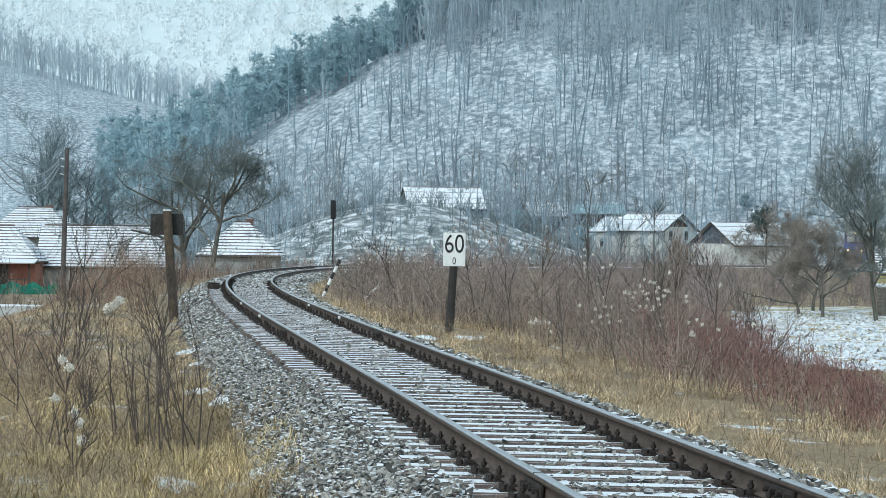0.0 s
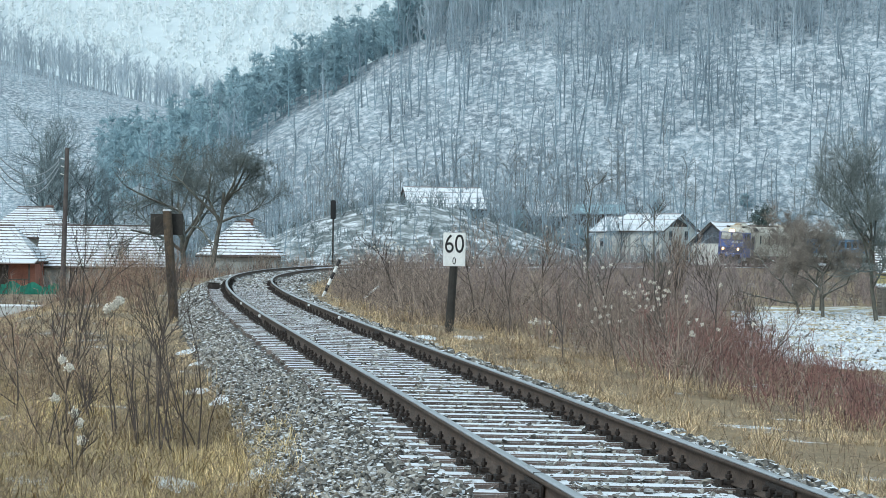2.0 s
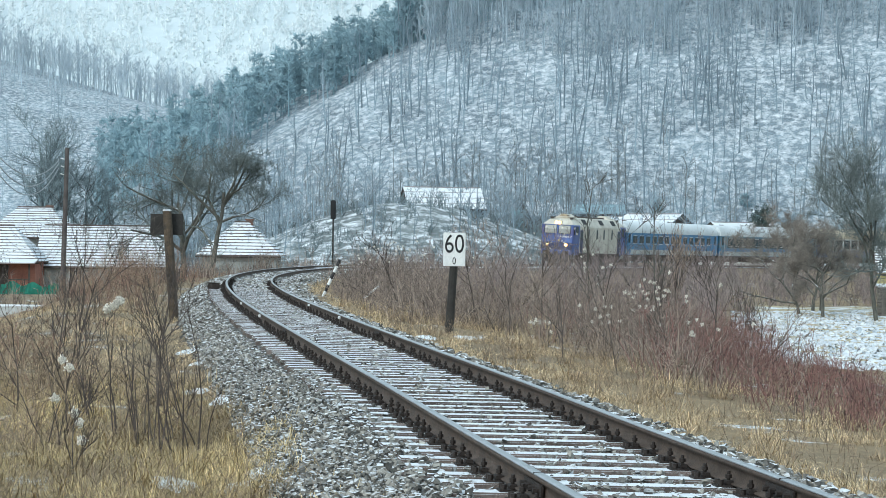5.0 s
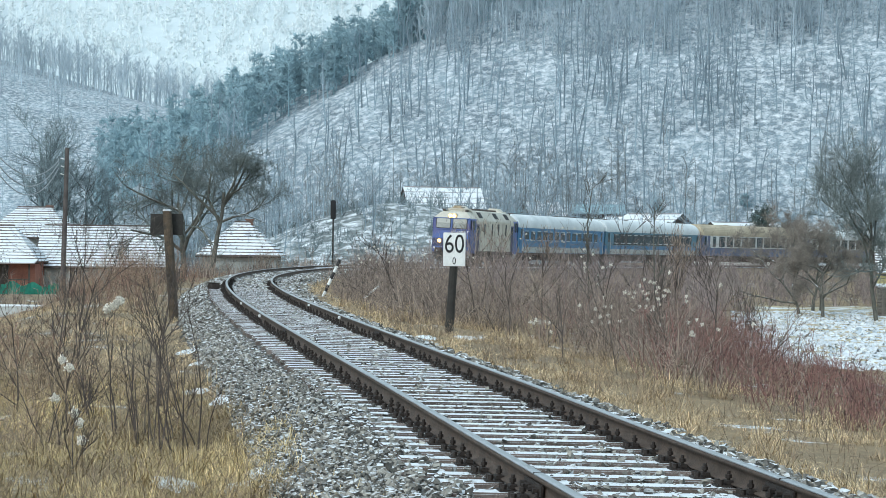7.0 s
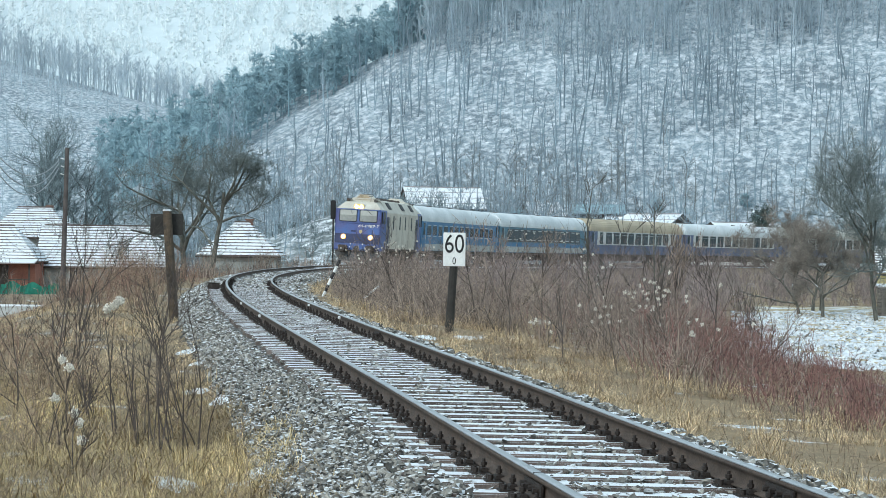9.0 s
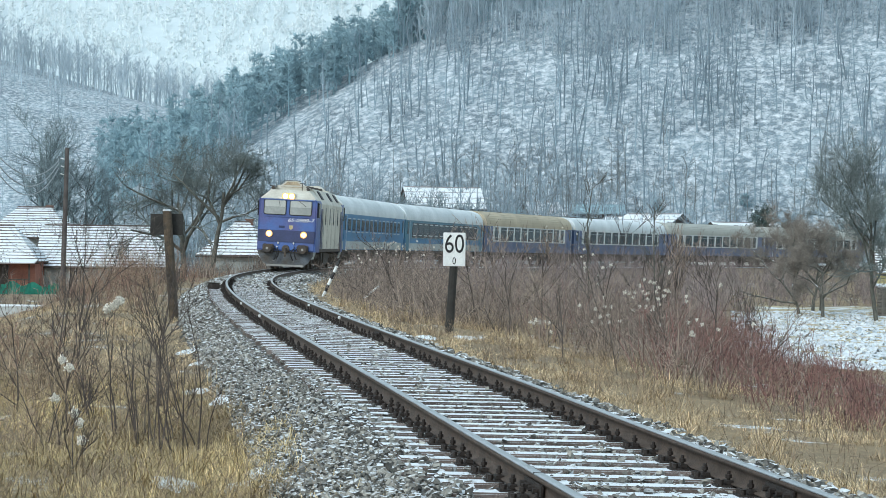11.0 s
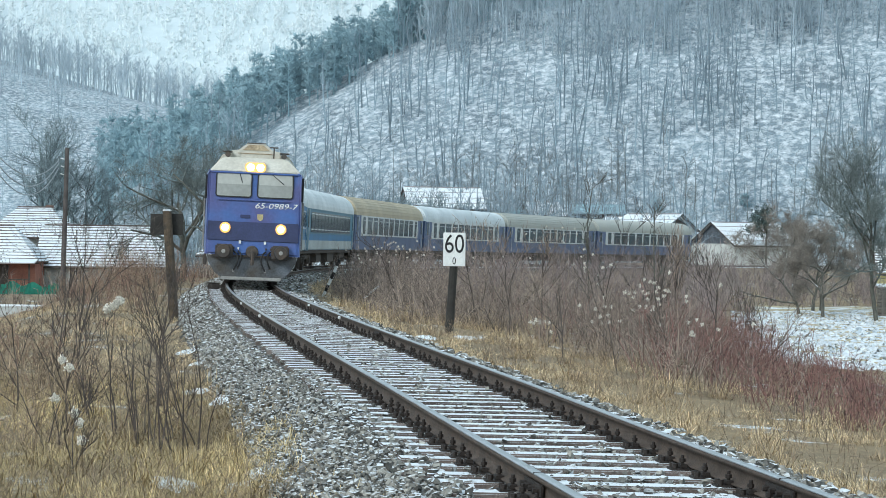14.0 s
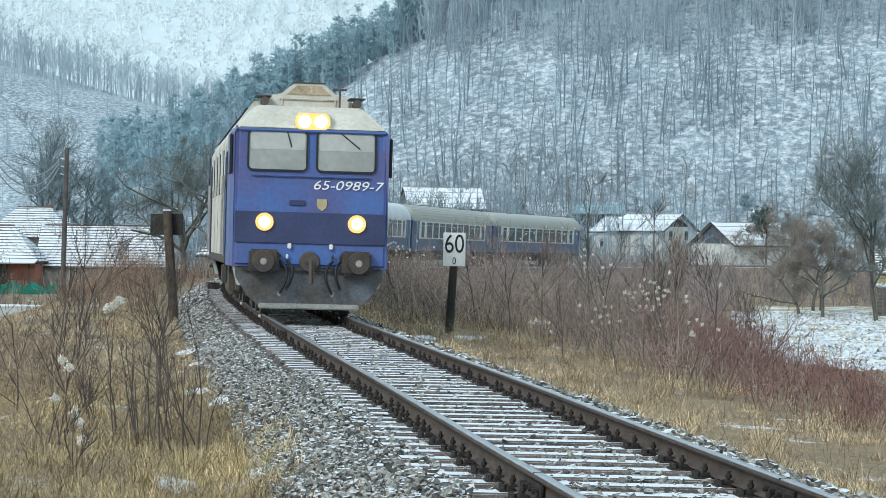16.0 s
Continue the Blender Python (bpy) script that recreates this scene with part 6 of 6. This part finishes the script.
# ---- signs and signals by the line ----
sign = thing("speed_sign", "white speed board with black numerals on a dark post", "railway sign", "", pose(0.2, 52, ground_z(0.2, 52) - 0.1))
dz = sign.location.z
part("post", rod((-0.05, 0.06, 0), (0.09, 0.06, 1.75 - dz), 0.1, 0.085, sides=10), M_DARKPOST, sign, "dark creosoted post")
board = part("board", box(0.055, -0.045, 1.365 - dz, 0.5, 0.02, 0.755, 0.008), M_SIGN, sign, "white enamel board")
for words, size, z, sx in (("60", 0.56, 1.47, 0.82), ("0", 0.21, 1.1, 0.85)):
    num = put("numerals", text_mesh(words, size, 0.003), M_INK, board, "black painted numerals")
    num.matrix_basis = Matrix.LocRotScale((0.055, -0.058, z - dz), Euler((radians(90), 0, 0)), (sx, 1.06, 1))
back = thing("sign_back", "dark board on a leaning weathered timber post", "railway sign", "", pose(-6.4, 55, ground_z(-6.4, 55) - 0.1))
dz = back.location.z
part("post", rod((0.03, 0, 0), (-0.18, 0, 2.2 - dz), 0.115, 0.105, sides=12), M_POST, back, "leaning brown timber post")
part("board", box(-0.2, 0.16, 1.88 - dz, 0.78, 0.03, 0.5, 0.008), M_DARKPOST, back, "dark back of a sign board")
part("cap", box(-0.18, 0, 2.21 - dz, 0.2, 0.2, 0.04, 0.015), M_SNOW, back, "cap of snow")
signal = thing("light_signal", "black railway light signal on a slim mast", "railway signal", "", pose(-7.15, 150, ground_z(-7.15, 150) - 0.1))
dz = signal.location.z
part("mast", rod((0, 0, 0), (0, 0, 4.3 - dz), 0.06, 0.05, sides=10), M_DARKPOST, signal, "dark mast")
head = part("signal_head", box(0, -0.08, 3.85 - dz, 0.34, 0.16, 1.25, 0.05), M_INK, signal, "black signal head")
for z in (4.2, 3.85, 3.5):
    bm = rod((0, -0.16, z - dz), (0, -0.34, z - dz), 0.11, 0.12, sides=14)
    part("hood", bm, M_INK, head, "round lamp hood")
marker = thing("marker_post", "leaning black and white marker post in the shrubs", "marker post", "", pose(-4.15, 80, -0.35, 0, 24, 0))
for k in range(6):
    part("band", rod((0, 0, k * 0.24), (0, 0, k * 0.24 + 0.24), 0.055, sides=10), M_INK if k % 2 else M_SIGN, marker, "black band" if k % 2 else "white band")
stake = thing("small_stake", "short leaning pale stake beside the verge", "stake", "", pose(-2.55, 76, -0.25, 0, 50, 0))
part("shaft", box(0, 0, 0.25, 0.07, 0.06, 0.7, 0.01), M_SIGN, stake)
lub = thing("trackside_box", "small dark trackside box beside the rail", "trackside box", "", line_frame(71.0) @ Matrix.Translation((-1.15, 0, -0.18)))
part("body", box(0, 0, 0.1, 0.38, 0.26, 0.18, 0.03), M_IRON, lub)
part("lid", box(0, 0, 0.2, 0.42, 0.3, 0.025, 0.01), M_IRON, lub, "dark iron lid")
for s in (44.0, 52.0):
    for lat in (-0.7535, 0.7535):
        clip = thing("rail_clamp", "small pale clamp on the rail foot", "rail clamp", "clamps on the rails", line_frame(s) @ Matrix.Translation((lat - 0.075, 0, -0.06)))
        part("jaw", box(0, 0, 0.02, 0.04, 0.14, 0.05, 0.006), M_SIGN, clip)


# ---- snow patches and seed fluff ----
def snow_patch(x, y, w, d, seed):
    r = random.Random(seed)
    bm = bmesh.new()
    rings, n = [], 22
    amp = [r.uniform(0.6, 1.15) for _ in range(n)]
    for q, z in ((1.0, -0.03), (0.85, 0.015), (0.55, 0.035)):
        rings.append([bm.verts.new((x + w / 2 * q * amp[i] * math.cos(6.283 * i / n), y + d / 2 * q * amp[i] * math.sin(6.283 * i / n), 0)) for i in range(n)])
        for v in rings[-1]:
            v.co.z = ground_z(v.co.x, v.co.y) + z + r.uniform(-0.008, 0.012) + 0.02
    for a, b in zip(rings[:-1], rings[1:]):
        for i in range(n):
            bm.faces.new((a[i], a[(i + 1) % n], b[(i + 1) % n], b[i]))
    bm.faces.new(rings[-1])
    me = bpy.data.meshes.new("snow_patch")
    bm.to_mesh(me)
    bm.free()
    tagged(put("snow_patch", me, M_SNOW), "thin patch of old snow on the grass", "snow", "snow patches", "")


for i, (x, y, w, d) in enumerate(((-1.32, 18.9, 0.6, 1.3), (-2.1, 18.2, 0.4, 0.6), (-1.62, 18.3, 0.25, 0.4), (-1.4, 19.1, 0.2, 0.4), (-1.75, 24.5, 0.3, 0.7), (-3.2, 30.0, 0.4, 0.9), (-3.0, 33.0, 0.6, 1.8), (-3.7, 36.5, 0.6, 2.0), (-2.6, 27.5, 0.35, 0.9), (-4.3, 40.0, 0.7, 2.0), (-0.3, 47.0, 0.5, 1.2), (0.6, 50.0, 0.9, 1.6))):
    snow_patch(x, y, w, d, i)


def fluff(n, centres, size, seed):
    g = np.random.default_rng(seed)
    C = np.repeat(np.array(centres), n, 0)
    d = unit(g.normal(0, 1, (len(C), 3)))
    S = C + g.normal(0, size * 0.35, C.shape)
    return sticks(S, S + d * size * g.uniform(0.3, 0.7, (len(C), 1)), size * 0.22, size * 0.08)


g = np.random.default_rng(77)
# heads sit at depths chosen along lines of sight from the eye
NEAR_HEADS = [(-2.9, 20, 0.81), (-2.83, 20, 0.84), (-2.79, 20, 0.88), (-3.22, 20, 0.3), (-3.45, 21, 0.31), (-3.01, 19, -0.02), (-2.97, 19, -0.1), (-3.34, 20, 0.03), (-2.95, 19, -0.25)]
v, f = fluff(200, NEAR_HEADS, 0.038, 1)
tagged(put("seed_heads", mesh_from("seed_heads", v, [f]), M_FLUFF), "fluffy pale seed heads on dry climbers", "seed heads", kind="stuff")
# cluster middles were found along sight lines from the eye
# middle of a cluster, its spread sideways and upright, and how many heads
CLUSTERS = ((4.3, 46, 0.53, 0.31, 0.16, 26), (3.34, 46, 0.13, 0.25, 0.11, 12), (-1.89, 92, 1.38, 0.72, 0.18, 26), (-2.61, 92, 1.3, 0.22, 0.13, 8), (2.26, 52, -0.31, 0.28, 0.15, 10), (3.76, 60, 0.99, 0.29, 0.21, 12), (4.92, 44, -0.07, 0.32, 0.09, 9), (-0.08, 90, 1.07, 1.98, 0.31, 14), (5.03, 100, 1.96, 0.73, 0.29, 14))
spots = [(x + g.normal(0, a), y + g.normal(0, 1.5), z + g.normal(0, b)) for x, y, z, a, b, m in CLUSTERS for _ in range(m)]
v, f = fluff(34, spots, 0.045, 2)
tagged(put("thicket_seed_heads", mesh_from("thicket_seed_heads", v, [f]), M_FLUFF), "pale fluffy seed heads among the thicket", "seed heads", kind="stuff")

motions()
